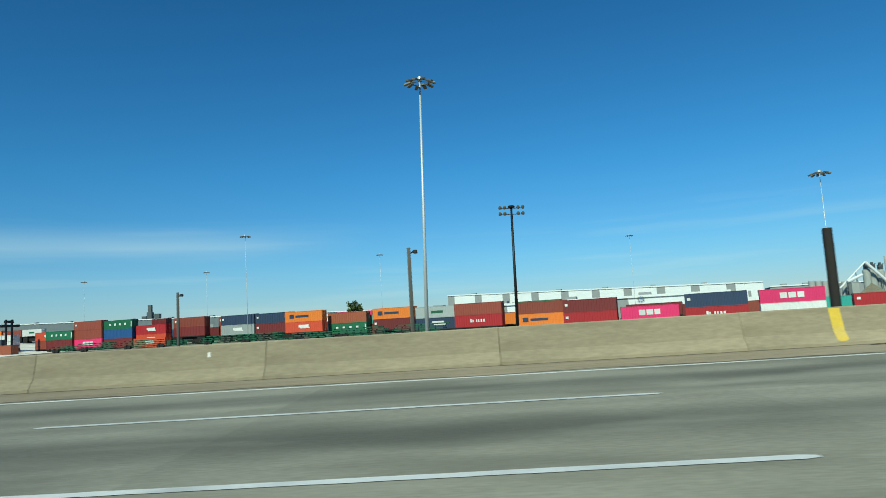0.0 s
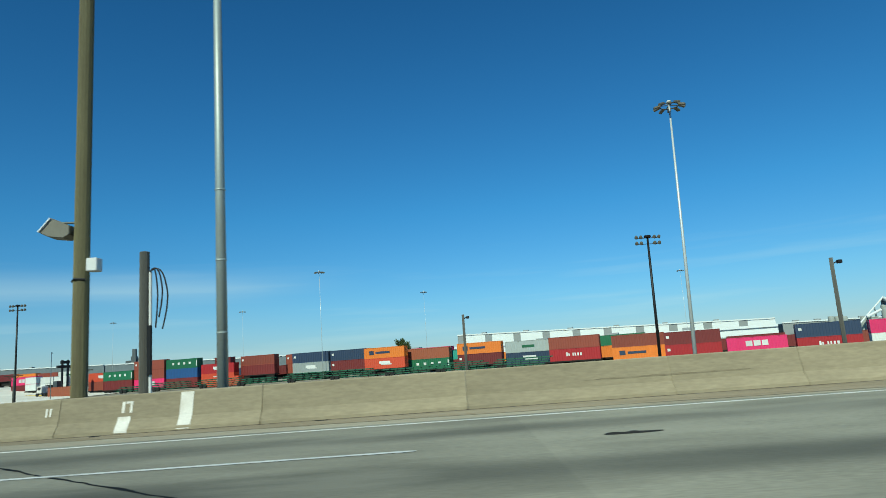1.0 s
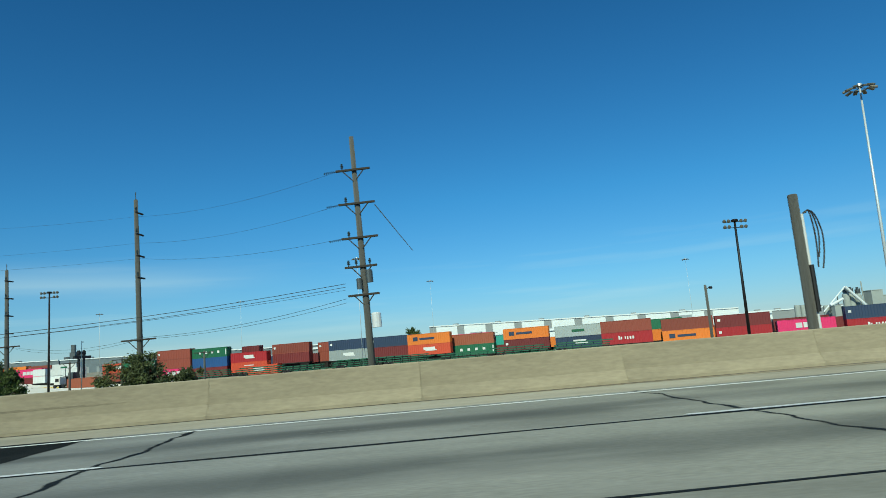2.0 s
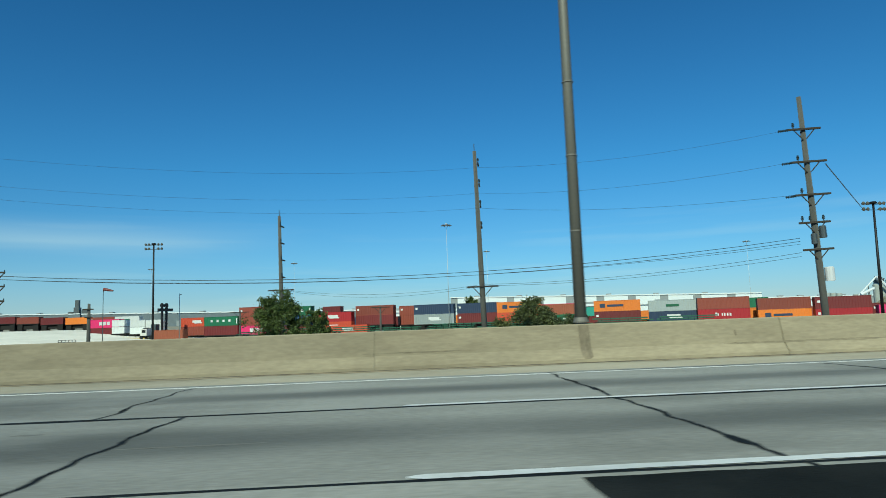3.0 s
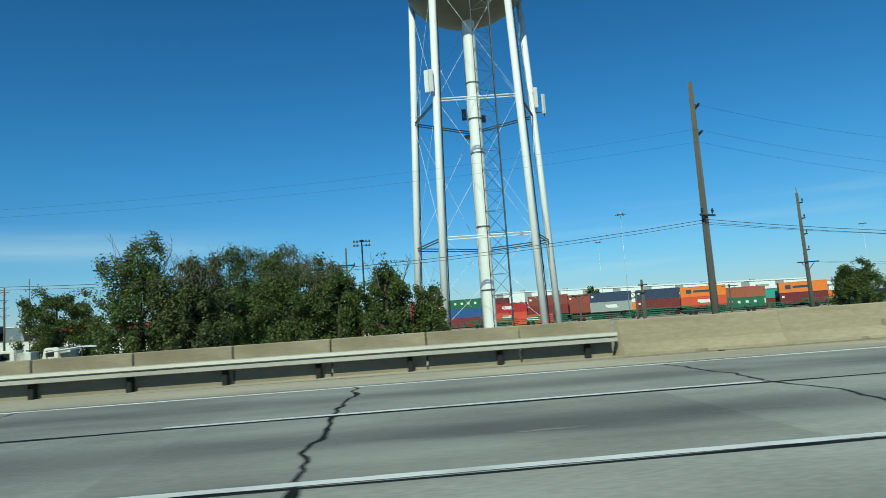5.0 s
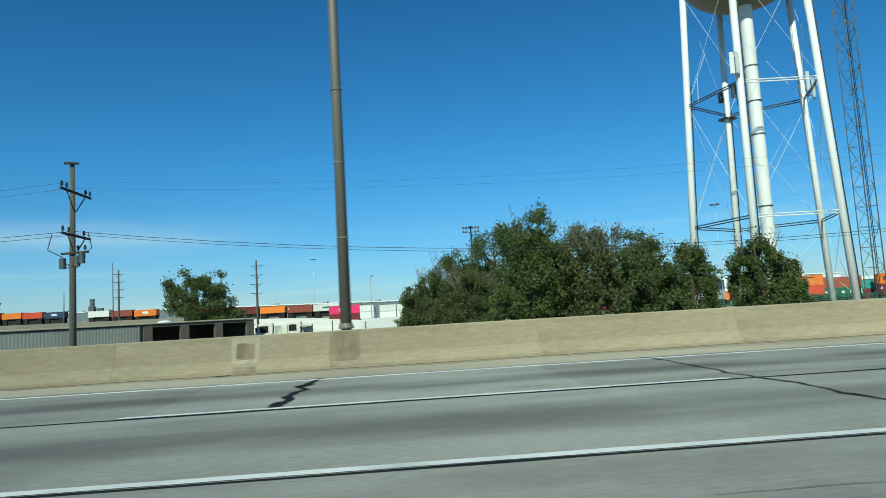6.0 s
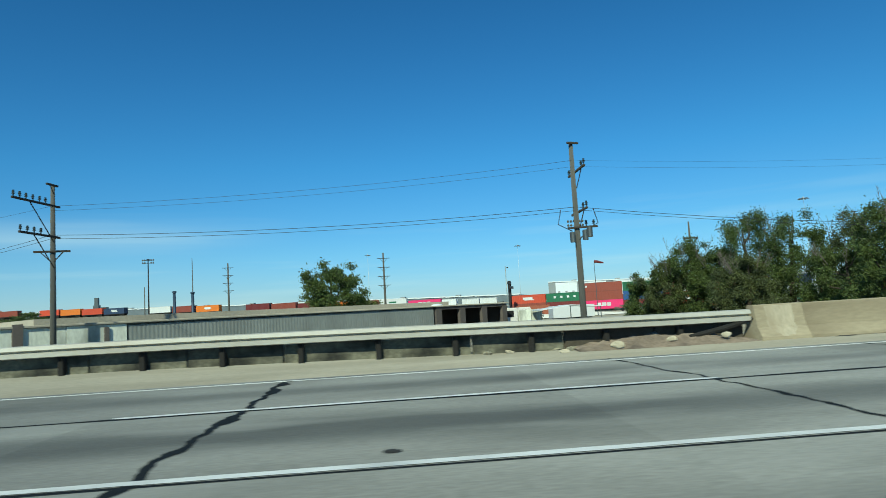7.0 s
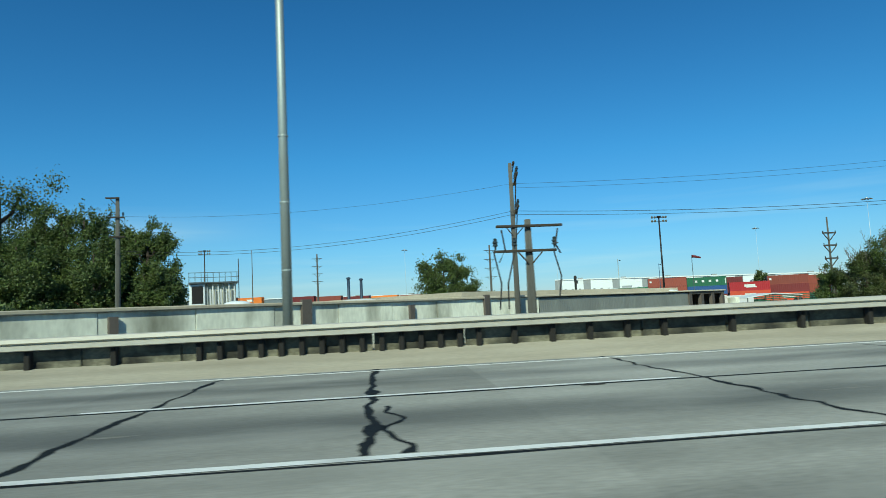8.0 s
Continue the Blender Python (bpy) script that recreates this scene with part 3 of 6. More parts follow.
MORE_CRACKS = (
    (-113.4, 3.5, 11.8, 0.05, 0.2), (-145.4, 4.0, 12.1, 0.05, 0.12), (-151.2, 8.3, 11.9, 0.12, 0.3),
    (-155.9, 4.0, 8.0, 0.05, 0.2), (-157.8, 7.9, 12.0, 0.035, 0.2), (-160.0, 4.3, 12.0, 0.05, 0.12), (-167.9, 4.0, 11.8, 0.06, 0.25),
    (-172.5, 4.0, 12.0, 0.05, 0.15), (-178.2, 3.5, 11.8, 0.09, 0.2), (-183.3, 4.0, 11.9, 0.045, 0.2), (-188.9, 3.2, 11.9, 0.09, 0.16),
    (-194.2, 4.0, 11.9, 0.05, 0.15), (-198.9, 4.0, 12.0, 0.05, 0.2), (-203.0, 5.0, 12.0, 0.085, 0.12), (-202.85, 5.0, 7.4, 0.06, 0.3),
    (-205.6, 2.6, 11.7, 0.055, 0.12), (-211.0, 4.0, 11.8, 0.05, 0.2),
)
for i, (x, ya, yb, w, wan) in enumerate(CRACKS + MORE_CRACKS):
    crack(x, ya, yb, w, wan, i * 3.7)
for k in range(5):
    crack(-118.9 - 5.4 * k, 3.8, 11.8, 0.048, 0.18, 60.0 + 3.3 * k)
crack(-26.4, 6.2, 9.6, 0.06, 0.15, 91.0, drift=-4.0)


def road_patch(xa, xb, ya, yb, seed, skew=0.0):
    """A dark asphalt repair with an uneven outline."""
    bm = bmesh.new()
    rim = []
    for i in range(48):
        u = i / 12
        px, py = ((u, 0), (1, u - 1), (3 - u, 1), (0, 4 - u))[min(3, int(u))]
        j = 0.07 * noise.noise((px * 5, py * 5, seed)) + 0.03 * noise.noise((px * 19, py * 19, seed))
        rim.append(bm.verts.new((xa + (xb - xa) * px + j + skew * py, ya + (yb - ya) * py + j * 0.8, 0.0015)))
    bm.faces.new(rim)
    piece("asphalt_patch", bm, "patch", "black asphalt repair patch in the concrete lanes", "road patch")


for args in ((-60.75, -59.15, 4.6, 8.45, 1.0), (-55.7, -54.0, 8.4, 12.0, 2.0), (-71.9, -67.6, 2.0, 4.7, 3.0), (-106.05, -104.0, 4.75, 12.0, 4.0, 0.08)):
    road_patch(*args)

# ---- concrete barrier ----
BAR_H = 0.755
PROFILE = ((13.77, 0.0), (13.775, 0.07), (13.93, 0.27), (14.045, BAR_H - 0.02), (14.065, BAR_H), (14.30, BAR_H), (14.32, BAR_H - 0.02), (14.43, 0.27), (14.58, 0.07), (14.585, 0.0))


def profile_y(z):
    for (ya, za), (yb, zb) in zip(PROFILE[:4], PROFILE[1:5]):
        if za <= z <= zb:
            return ya + (yb - ya) * (z - za) / max(1e-6, zb - za)
    return PROFILE[3][0]


def barrier_run(seams, gap, label):
    """A run of cast panels between the joints at seams."""
    xa, xb = seams[0], seams[-1]
    top = root("concrete_barrier", pose((xa + xb) / 2, 14.2, 0), label, "barrier")
    for x0, x1 in zip(seams, seams[1:]):
        length = x1 - x0
        bm = bmesh.new()
        ends = [[bm.verts.new((x, y - 14.2, z)) for y, z in PROFILE] for x in (-length / 2 + gap, length / 2 - gap)]
        for k in range(len(PROFILE) - 1):
            bm.faces.new((ends[0][k], ends[1][k], ends[1][k + 1], ends[0][k + 1]))
        bm.faces.new(ends[0][::-1])
        bm.faces.new(ends[1])
        ob = part("barrier_panel", bm, "barrier", top)
        ob.location = ((x0 + x1) / 2 - (xa + xb) / 2, 0, 0.004 * noise.noise((x0, 1.0, 0.0)))
    return top


def even(xa, xb, step):
    n = round((xb - xa) / step)
    return [xa + (xb - xa) * i / n for i in range(n + 1)]


barrier_run(even(-65.1, -36.26, 4.12), 0.003, "tan concrete highway barrier with fine joints, weathered")
barrier_run([*even(-36.25, -19.86, 4.1), -17.26, -13.27, -8.2, -3.37, 1.38, 6.2, *even(10.8, 96.0, 4.7)], 0.006, "tan concrete highway barrier of joined panels, weathered and stained")
barrier_run([*even(-118.85, -104.7, 3.5), *even(-98.4, -65.12, 8.3)], 0.003, "tan concrete highway barrier with faint joints, weathered")
barrier_run([RAIL_X, -167.55, *even(-155.4, -138.3, 4.8), -133.0], 0.003, "tan concrete highway barrier ending at a guard rail")


def on_barrier(name, x, width, za, zb, material, label, category, slant=0.0, rough=0.0, proud=0.006):
    """A painted or worn patch that follows the face of the barrier; rough frays its outline."""
    bm = bmesh.new()
    n = max(4, int(width / 0.05)) if rough else 4
    prev = None
    for i in range(n + 1):
        u = i / n
        lift = rough * (abs(noise.noise((x + u * width * 4, za, 3.0))) + 1.2 * (2 * u - 1) ** 4 * 0.5)
        lo, hi = za + lift * (zb - za), zb - rough * (abs(noise.noise((x + u * width * 4, zb, 8.0))) + 0.6 * (2 * u - 1) ** 4) * (zb - za) * (zb < BAR_H - 0.05)
        cur = []
        for k in range(9):
            z = lo + (hi - lo) * k / 8
            edge = rough * width * 0.3 * noise.noise((x * 3, z * 7, u))
            cur.append(bm.verts.new((x - width / 2 + width * u + slant * z + edge, profile_y(z) - proud, z)))
        if prev:
            for k in range(8):
                bm.faces.new((prev[k], cur[k], cur[k + 1], prev[k + 1]))
        prev = cur
    piece(name, bm, material, label, category)


for x, za in ((8.05, 0.09), (-101.15, 0.05), (-162.88, 0.08)):
    on_barrier("yellow_mark", x, 0.225, za, BAR_H - 0.021, "yellow", "yellow painted mark on the barrier face", "barrier mark", rough=0.07)
on_barrier("white_mark", -29.58, 0.26, 0.03, BAR_H - 0.021, "white", "whitish painted strip on the barrier face", "barrier mark")
on_barrier("white_mark", -30.82, 0.26, 0.03, 0.33, "white", "whitish painted patch on the barrier face", "barrier mark")
for x, w, za, zb in ((-30.86, 0.06, 0.40, 0.62), (-30.74, 0.14, 0.58, 0.62), (-30.70, 0.05, 0.40, 0.62), (-32.42, 0.04, 0.42, 0.58), (-32.34, 0.04, 0.42, 0.58), (-4.55, 0.06, 0.50, 0.60)):
    on_barrier("paint_mark", x, w, za, zb, "white", "small pale painted bars on the barrier face", "barrier mark")
on_barrier("repair_patch", -98.50, 0.64, 0.10, 0.60, "ochre", "faded yellowish rectangle on the barrier face", "barrier repair", rough=0.05)
for x in (-98.86, -98.14):
    on_barrier("pale_strip", x, 0.05, 0.08, 0.62, "barrier_pale", "pale vertical strip beside a faded rectangle", "barrier repair", rough=0.05)
for x, w, za, zb in ((-108.55, 0.26, 0.10, 0.62), (-108.2, 0.16, 0.14, 0.42), (-107.3, 0.12, 0.2, 0.62)):
    on_barrier("repair_patch", x, w, za, zb, "barrier_pale", "paler scraped strip on the barrier face", "barrier repair", rough=0.12)
on_barrier("repair_patch", -62.3, 0.7, 0.12, 0.34, "barrier_pale", "paler patched concrete low on the barrier face", "barrier repair", rough=0.2)
on_barrier("repair_patch", -104.4, 0.4, 0.10, 0.22, "barrier_pale", "paler patched concrete low on the barrier face", "barrier repair", rough=0.2)
on_barrier("repair_patch", -168.1, 0.62, 0.06, BAR_H - 0.021, "barrier_pale", "pale scraped concrete at the barrier end", "barrier repair", rough=0.3)
on_barrier("repair_patch", -152.83, 0.56, 0.20, 0.72, "barrier_pale", "square of paler patched concrete on the barrier face", "barrier repair", rough=0.06)
on_barrier("repair_core", -152.83, 0.36, 0.28, 0.62, "sooty", "grey core of the patched square on the barrier", "barrier repair", rough=0.1, proud=0.009)
on_barrier("repair_patch", -152.83, 0.46, 0.02, 0.16, "sooty", "grey patched concrete at the barrier foot", "barrier repair", rough=0.2)
for x, w in ((-69.23, 0.22), (-109.35, 0.24), (-150.85, 0.62)):
    on_barrier("soot_stain", x, w, 0.14 if w > 0.5 else 0.06, BAR_H - 0.021, "sooty", "dark stained concrete below a lamp post", "barrier stain", rough=0.12)


for x, w, za, zb in ((-165.35, 0.09, 0.42, 0.5), (-165.1, 0.06, 0.55, 0.6), (-165.55, 0.05, 0.58, 0.62), (-113.0, 0.16, 0.25, 0.42), (-66.1, 0.05, 0.4, 0.55), (-99.32, 0.05, 0.38, 0.58), (-99.24, 0.03, 0.36, 0.55), (-111.7, 0.2, 0.02, 0.14), (-94.9, 0.16, 0.08, 0.22), (-90.5, 0.2, 0.0, 0.08), (-99.7, 0.06, 0.1, 0.3), (-99.1, 0.06, 0.15, 0.3), (-117.2, 0.3, 0.0, 0.08), (-113.6, 0.2, 0.0, 0.07), (-109.0, 0.25, 0.0, 0.12)):
    on_barrier("spall_mark", x, w, za, zb, "sooty", "dark chipped spot on the barrier face", "barrier stain", rough=0.4)


for x, w, za, zb in ((-64.7, 3.6, 0.24, 0.29), (-72.6, 2.4, 0.31, 0.34), (-55.8, 2.8, 0.43, 0.47), (-88.0, 2.2, 0.36, 0.39), (-160.0, 3.0, 0.33, 0.37), (-20.0, 3.2, 0.38, 0.42)):
    on_barrier("scuff_mark", x, w, za, zb, "scuff", "faint brownish scuff along the barrier face", "barrier stain", rough=0.5)


def road_strip(name, xa, xb, ya, yb, material, label, seed, z=0.007, fray=0.3):
    """A thin layer lying along the shoulder, with uneven edges."""
    bm = bmesh.new()
    n = int((xb - xa) / 0.35)
    prev = None
    for i in range(n + 1):
        x = xa + (xb - xa) * i / n
        end = min(1.0, 4 * i / n, 4 * (n - i) / n)
        f = fray * (noise.noise((x * 0.5, seed, 0)) + 0.5 * noise.noise((x * 2.1, seed, 5)))
        near = yb - (yb - ya) * end * max(0.06, 1 + f)
        cur = (bm.verts.new((x, near, z + berm(x))), bm.verts.new((x, yb, z + berm(x))))
        if prev:
            bm.faces.new((prev[0], cur[0], cur[1], prev[1]))
        prev = cur
    piece(name, bm, material, label, "dirt")


road_strip("road_dirt", -50.0, 110.0, 11.95, 13.775, "dirt", "brown dirt and grit along the barrier foot", 1.0, fray=0.14)
road_strip("road_dirt", -132.0, -50.5, 13.46, 13.775, "dirt", "thin brown dirt along the barrier foot", 2.0, fray=0.9)
road_strip("road_dirt", -167.5, -133.0, 13.44, 13.775, "dirt", "thin brown dirt along the barrier foot", 3.0, fray=0.9)
# the thin gap shadow at the barrier foot, laid down as dark strips
road_strip("gutter_grime", -132.0, 110.0, 13.70, 13.775, "gap_shade", "thin dark strip painting the gap shadow under the barrier", 4.0, z=0.011, fray=0.8)
road_strip("gutter_grime", -168.0, -133.0, 13.70, 13.775, "gap_shade", "thin dark strip painting the gap shadow under the barrier", 5.0, z=0.011, fray=0.8)


# ---- guard rails ----
def guard_rail(xa, xb, y, spots, label, low=False):
    """A corrugated steel beam on dark posts, with a stained kerb wall behind it."""
    top = root("guard_rail", pose((xa + xb) / 2, 0, 0), label, "guard rail")
    cx = (xa + xb) / 2

    def line(x):
        return y + (14.25 - y) * smooth_step(RAIL_X - 14, RAIL_X, x) if xb <= RAIL_X + 0.1 else y

    bm = bmesh.new()
    section = ((0.03, 0.465), (-0.05, 0.48), (-0.06, 0.545), (0.05, 0.572), (0.05, 0.60), (-0.06, 0.627), (-0.05, 0.69), (0.03, 0.705))
    if low:
        section = tuple((dy, 0.325 + (z - 0.465) * 0.8) for dy, z in section)
    n = max(2, int((xb - xa) / 2))
    prev = None
    for i in range(n + 1):
        x = xa + (xb - xa) * i / n
        up = berm(x)
        cur = [bm.verts.new((x - cx, line(x) + dy - 0.12, z + up * 0.5 - (0 if low else 0.04 * smooth_step(RAIL_X - 9, RAIL_X, x)))) for dy, z in section]
        if prev:
            for k in range(len(section) - 1):
                bm.faces.new((prev[k], cur[k], cur[k + 1], prev[k + 1]))
        prev = cur
    beam = part("beam", bm, "galv", top, "weathered grey corrugated steel beam")
    sol = beam.modifiers.new("thick", "SOLIDIFY")
    sol.thickness = 0.012
    bm = bmesh.new()
    box(bm, -0.055, 0.055, -0.09, 0.09, -0.5, 0.49 if low else 0.665)
    bmesh.ops.bevel(bm, geom=bm.edges, offset=0.01, segments=1, affect="EDGES")
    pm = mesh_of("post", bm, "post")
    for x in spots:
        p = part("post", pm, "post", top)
        p.location = (x - cx, line(x) + 0.06, berm(x) * 0.35)
    for i in range(n):
        xm, w = xa + (xb - xa) * (i + 0.5) / n, (xb - xa) / n
        bm = bmesh.new()
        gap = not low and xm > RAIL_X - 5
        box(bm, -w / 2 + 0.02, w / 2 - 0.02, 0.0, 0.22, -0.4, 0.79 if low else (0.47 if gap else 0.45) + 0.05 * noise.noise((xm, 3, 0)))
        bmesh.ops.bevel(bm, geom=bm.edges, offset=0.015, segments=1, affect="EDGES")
        # blocks next to the barrier end are coloured dark for the shaded hollow there
        k = part("kerb_block", bm, "barrier" if low else "gap_shade" if gap else "wallgrime", top)
        k.location = (xm - cx, line(xm) + 0.16, berm(xm) * 0.5)
    return top


POSTS = [-191.53 + 1.64 * k for k in range(14)] + [-193.2, -194.88] + [-196.5 - 0.86 * k for k in range(5)] + [-200.73 - 0.425 * k for k in range(15)] + [-208.4 - 1.7 * k for k in range(53)]
guard_rail(-300, RAIL_X - 0.05, 14.5, POSTS, "weathered steel guard rail on dark posts before a stained kerb wall")
guard_rail(-133.0, -118.9, 14.2, [-119.5 - 1.9 * k for k in range(7)], "steel guard rail on posts before a low tan wall", True)


# ---- roadside poles ----
def lamp_post(x, y, height, material, label, base=0.0, footed=True):
    """A tall round post, on a footing of its own or on a small flange where it stands on the barrier."""
    top = root("lamp_post", pose(x, y, base), label, "lamp post", "roadside lamp posts")
    bm = bmesh.new()
    tube(bm, [(0, 0, 0.5 if footed else 0.03), (0, 0, height * 0.5), (0, 0, height)], [0.122, 0.102, 0.083], 14)
    part("shaft", bm, material, top, smooth=True)
    bm = bmesh.new()
    lathe(bm, [(0.0, -0.3), (0.24, -0.3), (0.24, 0.42), (0.17, 0.46), (0.17, 0.56), (0.13, 0.60), (0.0, 0.60)] if footed else [(0.0, 0.002), (0.116, 0.002), (0.116, 0.03), (0.16, 0.034), (0.16, 0.06), (0.13, 0.14), (0.0, 0.14)], 14)
    part("base", bm, "kerb" if footed else material, top, "concrete and steel pole base" if footed else "steel flange")
    for k in range(3):
        bm = bmesh.new()
        z = 1.9 + 1.6 * k
        lathe(bm, [(0.114, z), (0.1225, z + 0.008), (0.1225, z + 0.035), (0.114, z + 0.043)], 14)
        part("band", bm, material, top)
    return top


lamp_post(-29.15, 14.85, 13.0, "alu", "tall round grey aluminium lamp post behind the barrier")
for x in (-69.23, -109.35, -150.82):
    lamp_post(x, 14.185, 13.0, "bronze", "tall round weathered brown steel lamp post on the barrier", BAR_H, False)
lamp_post(-205.0, 15.75, 13.0, "alu", "tall round weathered grey lamp post behind the guard rail", 0.15)


def plain_post(name, x, y, top_z, r, material, label, z0=-0.4):
    t = root(name, pose(x, y, 0), label, "post")
    bm = bmesh.new()
    tube(bm, [(0, 0, z0), (0, 0, top_z * 0.5), (0, 0, top_z - 0.02), (0, 0, top_z)], [r * 1.08, r * 1.03, r, r * 0.9], 14)
    part("pole", bm, material, t, smooth=False)
    return t


plain_post("timber_post", 8.55, 14.85, 2.42, 0.10, "creosote", "black creosoted timber post behind the barrier")
stub = plain_post("timber_post", -34.65, 22.9, 5.42, 0.165, "wood", "cut-off grey timber post with hanging black cables", -1.2)
bm = bmesh.new()
tube(bm, [(0.22, -0.02, 0.4), (0.22, -0.02, 4.7)], 0.055, 8)
part("conduit", bm, "panel", stub, "pale plastic conduit")
bm = bmesh.new()
tube(bm, [(0.22, -0.09, 1.2), (0.22, -0.09, 2.85)], 0.09, 8)
part("sleeve", bm, "black", stub)
for k, (reach, drop) in enumerate(((0.62, 2.0), (0.42, 1.6), (0.24, 1.95))):
    bm = bmesh.new()
    pts = [(0.22 + reach * math.sin(math.pi * u * 0.75) + 0.03 * k, -0.08 - 0.03 * k, 4.7 + 0.18 * math.sin(math.pi * min(1, u * 2)) - drop * u * u) for u in [i / 12 for i in range(13)]]
    tube(bm, pts, 0.026, 6)
    part("cable", bm, "cable", stub)

wood = plain_post("utility_pole", -32.52, 15.3, 12.0, 0.165, "wood_green", "thick treated-wood utility pole with a floodlight and a box", -0.6)
bm = bmesh.new()                      # hooded floodlight, its lens turned up and outwards
hood = ((-0.90, 4.49), (-0.61, 4.81), (-0.42, 4.72), (-0.2, 4.63), (-0.2, 4.42), (-0.34, 4.34), (-0.70, 4.39))
ends = [[bm.verts.new((x * (0.96 if y < 0 else 1), y, z)) for x, z in hood] for y in (-0.2, 0.2)]
for k in range(len(hood)):
    bm.faces.new((ends[0][k], ends[0][(k + 1) % len(hood)], ends[1][(k + 1) % len(hood)], ends[1][k]))
bm.faces.new(ends[0])
bm.faces.new(ends[1][::-1])
bmesh.ops.bevel(bm, geom=bm.edges, offset=0.015, segments=1, affect="EDGES")
fl = part("floodlight", bm, "lamphead", wood, "grey floodlight housing")
bm = bmesh.new()
box(bm, -0.21, 0.21, -0.22, 0.22, 0.0, 0.025)
fg = part("lens", bm, "glass", fl)
fg.matrix_basis = pose(-0.765, 0, 4.665, 0, -48, 0)
bm = bmesh.new()
tube(bm, [(-0.1, 0, 4.72), (-0.5, 0, 4.74)], 0.03, 8)
part("bracket", bm, "steel", wood)
bm = bmesh.new()
box(bm, 0.17, 0.42, -0.14, 0.12, 3.55, 3.85)
bmesh.ops.bevel(bm, geom=bm.edges, offset=0.015, segments=1, affect="EDGES")
part("junction_box", bm, "panel", wood, "white metal box")
bm = bmesh.new()
tube(bm, [(-0.2, -0.02, 3.35), (-0.05, -0.2, 3.38), (0.16, -0.12, 3.36)], 0.03, 8)
part("strap", bm, "black", wood)


def utility_pole(x, y, top_z, r, arms, label, ground=None, lean=0.0, material="wood", deep=0.055, braced=True, vee=False):
    """A timber pole; arms: (height, half length left, half length right, turn in degrees, insulators)."""
    z0 = yard_z(x, y) if ground is None else ground
    t = root("utility_pole", pose(x, y, z0, 0, lean, 0), label, "utility pole")
    h = top_z - z0
    bm = bmesh.new()
    tube(bm, [(0, 0, -0.3), (0, 0, h * 0.5), (0, 0, h)], [r * 1.25, r * 1.05, r * 0.75], 10)
    part("pole", bm, material, t, smooth=True)
    for az, left, right, turn, pins in arms:
        z = az - z0
        bm = bmesh.new()
        box(bm, -left, right, -r - 0.10, -r + 0.01, -deep, deep)
        bmesh.ops.bevel(bm, geom=bm.edges, offset=0.012, segments=1, affect="EDGES")
        arm = part("crossarm", bm, "arm", t)
        arm.matrix_basis = pose(0, 0, z, 0, 0, turn)
        for side, reach in ((-1, left), (1, right)):
            if vee:
                bm = bmesh.new()
                tube(bm, [(side * reach * 0.95, -r - 0.05, -0.03), (side * r * 0.6, -r + 0.02, -reach * 0.95)], 0.075, 6)
                part("brace", bm, "arm", arm)
            elif reach > 0.6 and braced:
                bm = bmesh.new()
                tube(bm, [(side * reach * 0.62, -r - 0.05, -0.03), (side * r * 0.6, -r + 0.02, -reach * 0.6)], 0.03, 6)
                part("brace", bm, "arm", arm)
        for px in pins:
            bm = bmesh.new()
            lathe(bm, [(0.0, 0.06), (0.03, 0.06), (0.03, 0.14), (0.085, 0.16), (0.05, 0.22), (0.085, 0.25), (0.05, 0.31), (0.06, 0.36), (0.0, 0.38)], 8)
            ins = part("insulator", bm, "ceramic", arm)
            ins.location = (px, -r - 0.05, 0)
    return t


def transformer(t, x, y, z, r=0.22, h=0.7, material="steel"):
    bm = bmesh.new()
    lathe(bm, [(0, 0), (r, 0), (r, h), (r * 0.8, h + 0.05), (0, h + 0.06)], 12)
    ob = part("transformer", bm, material, t, "transformer can")
    ob.location = (x, y, z)


z0 = yard_z(-50.9, 34.3)
big = utility_pole(-50.45, 34.3, 12.4, 0.16, ((10.55, 0.95, 0.85, -6, (-0.6,)), (8.75, 0.95, 0.95, -6, (-0.55,)), (6.95, 0.95, 0.95, -6, (-0.55,)), (5.45, 0.9, 0.75, -6, (-0.7, -0.3, 0.4)), (4.0, 0.85, 0.75, -6, ())),
                   "tall weathered wood transmission pole with five crossarms", lean=-1.7)
for z in (10.4, 8.6, 6.8):
    bm = bmesh.new()
    for k in range(6):
        lathe(bm, [(0.0, 0.1 * k), (0.075, 0.1 * k + 0.02), (0.03, 0.1 * k + 0.06), (0.0, 0.1 * k + 0.07)], 8)
    ob = part("strain_insulator", bm, "ceramic", big)
    ob.matrix_basis = pose(-1.0, -0.25, z - z0 + 0.1, 0, -95, 0)
transformer(big, 0.28, -0.2, 4.6 - z0, 0.18, 0.6)
transformer(big, -0.24, -0.2, 4.3 - z0, 0.15, 0.5)
transformer(big, 0.44, -0.1, 2.3 - z0, 0.24, 0.7, "panel")
bm = bmesh.new()
tube(bm, [(0.9, -0.2, 8.6 - z0), (2.6, -0.3, 6.0 - z0)], [0.028, 0.018], 6)
part("guy_wire", bm, "steel", big)

for x, y, tz, low in ((-66.9, 47.7, 13.2, 3.25), (-83.5, 61.3, 11.0, 4.17)):
    pins = [(tz - 1.0 - 1.55 * k, 0.5, 0.5, 82, (-0.4,)) for k in range(4)]
    p = utility_pole(x, y, tz, 0.175, (*pins, (low, 1.15, 1.15, 4, ())), "tall slim weathered wood transmission pole with end-on arms", lean=-1.0)
    bm = bmesh.new()
    tube(bm, [(0, 0, tz - yard_z(x, y)), (0, 0, tz - yard_z(x, y) + 0.55)], 0.03, 6)
    part("spike", bm, "steel", p)

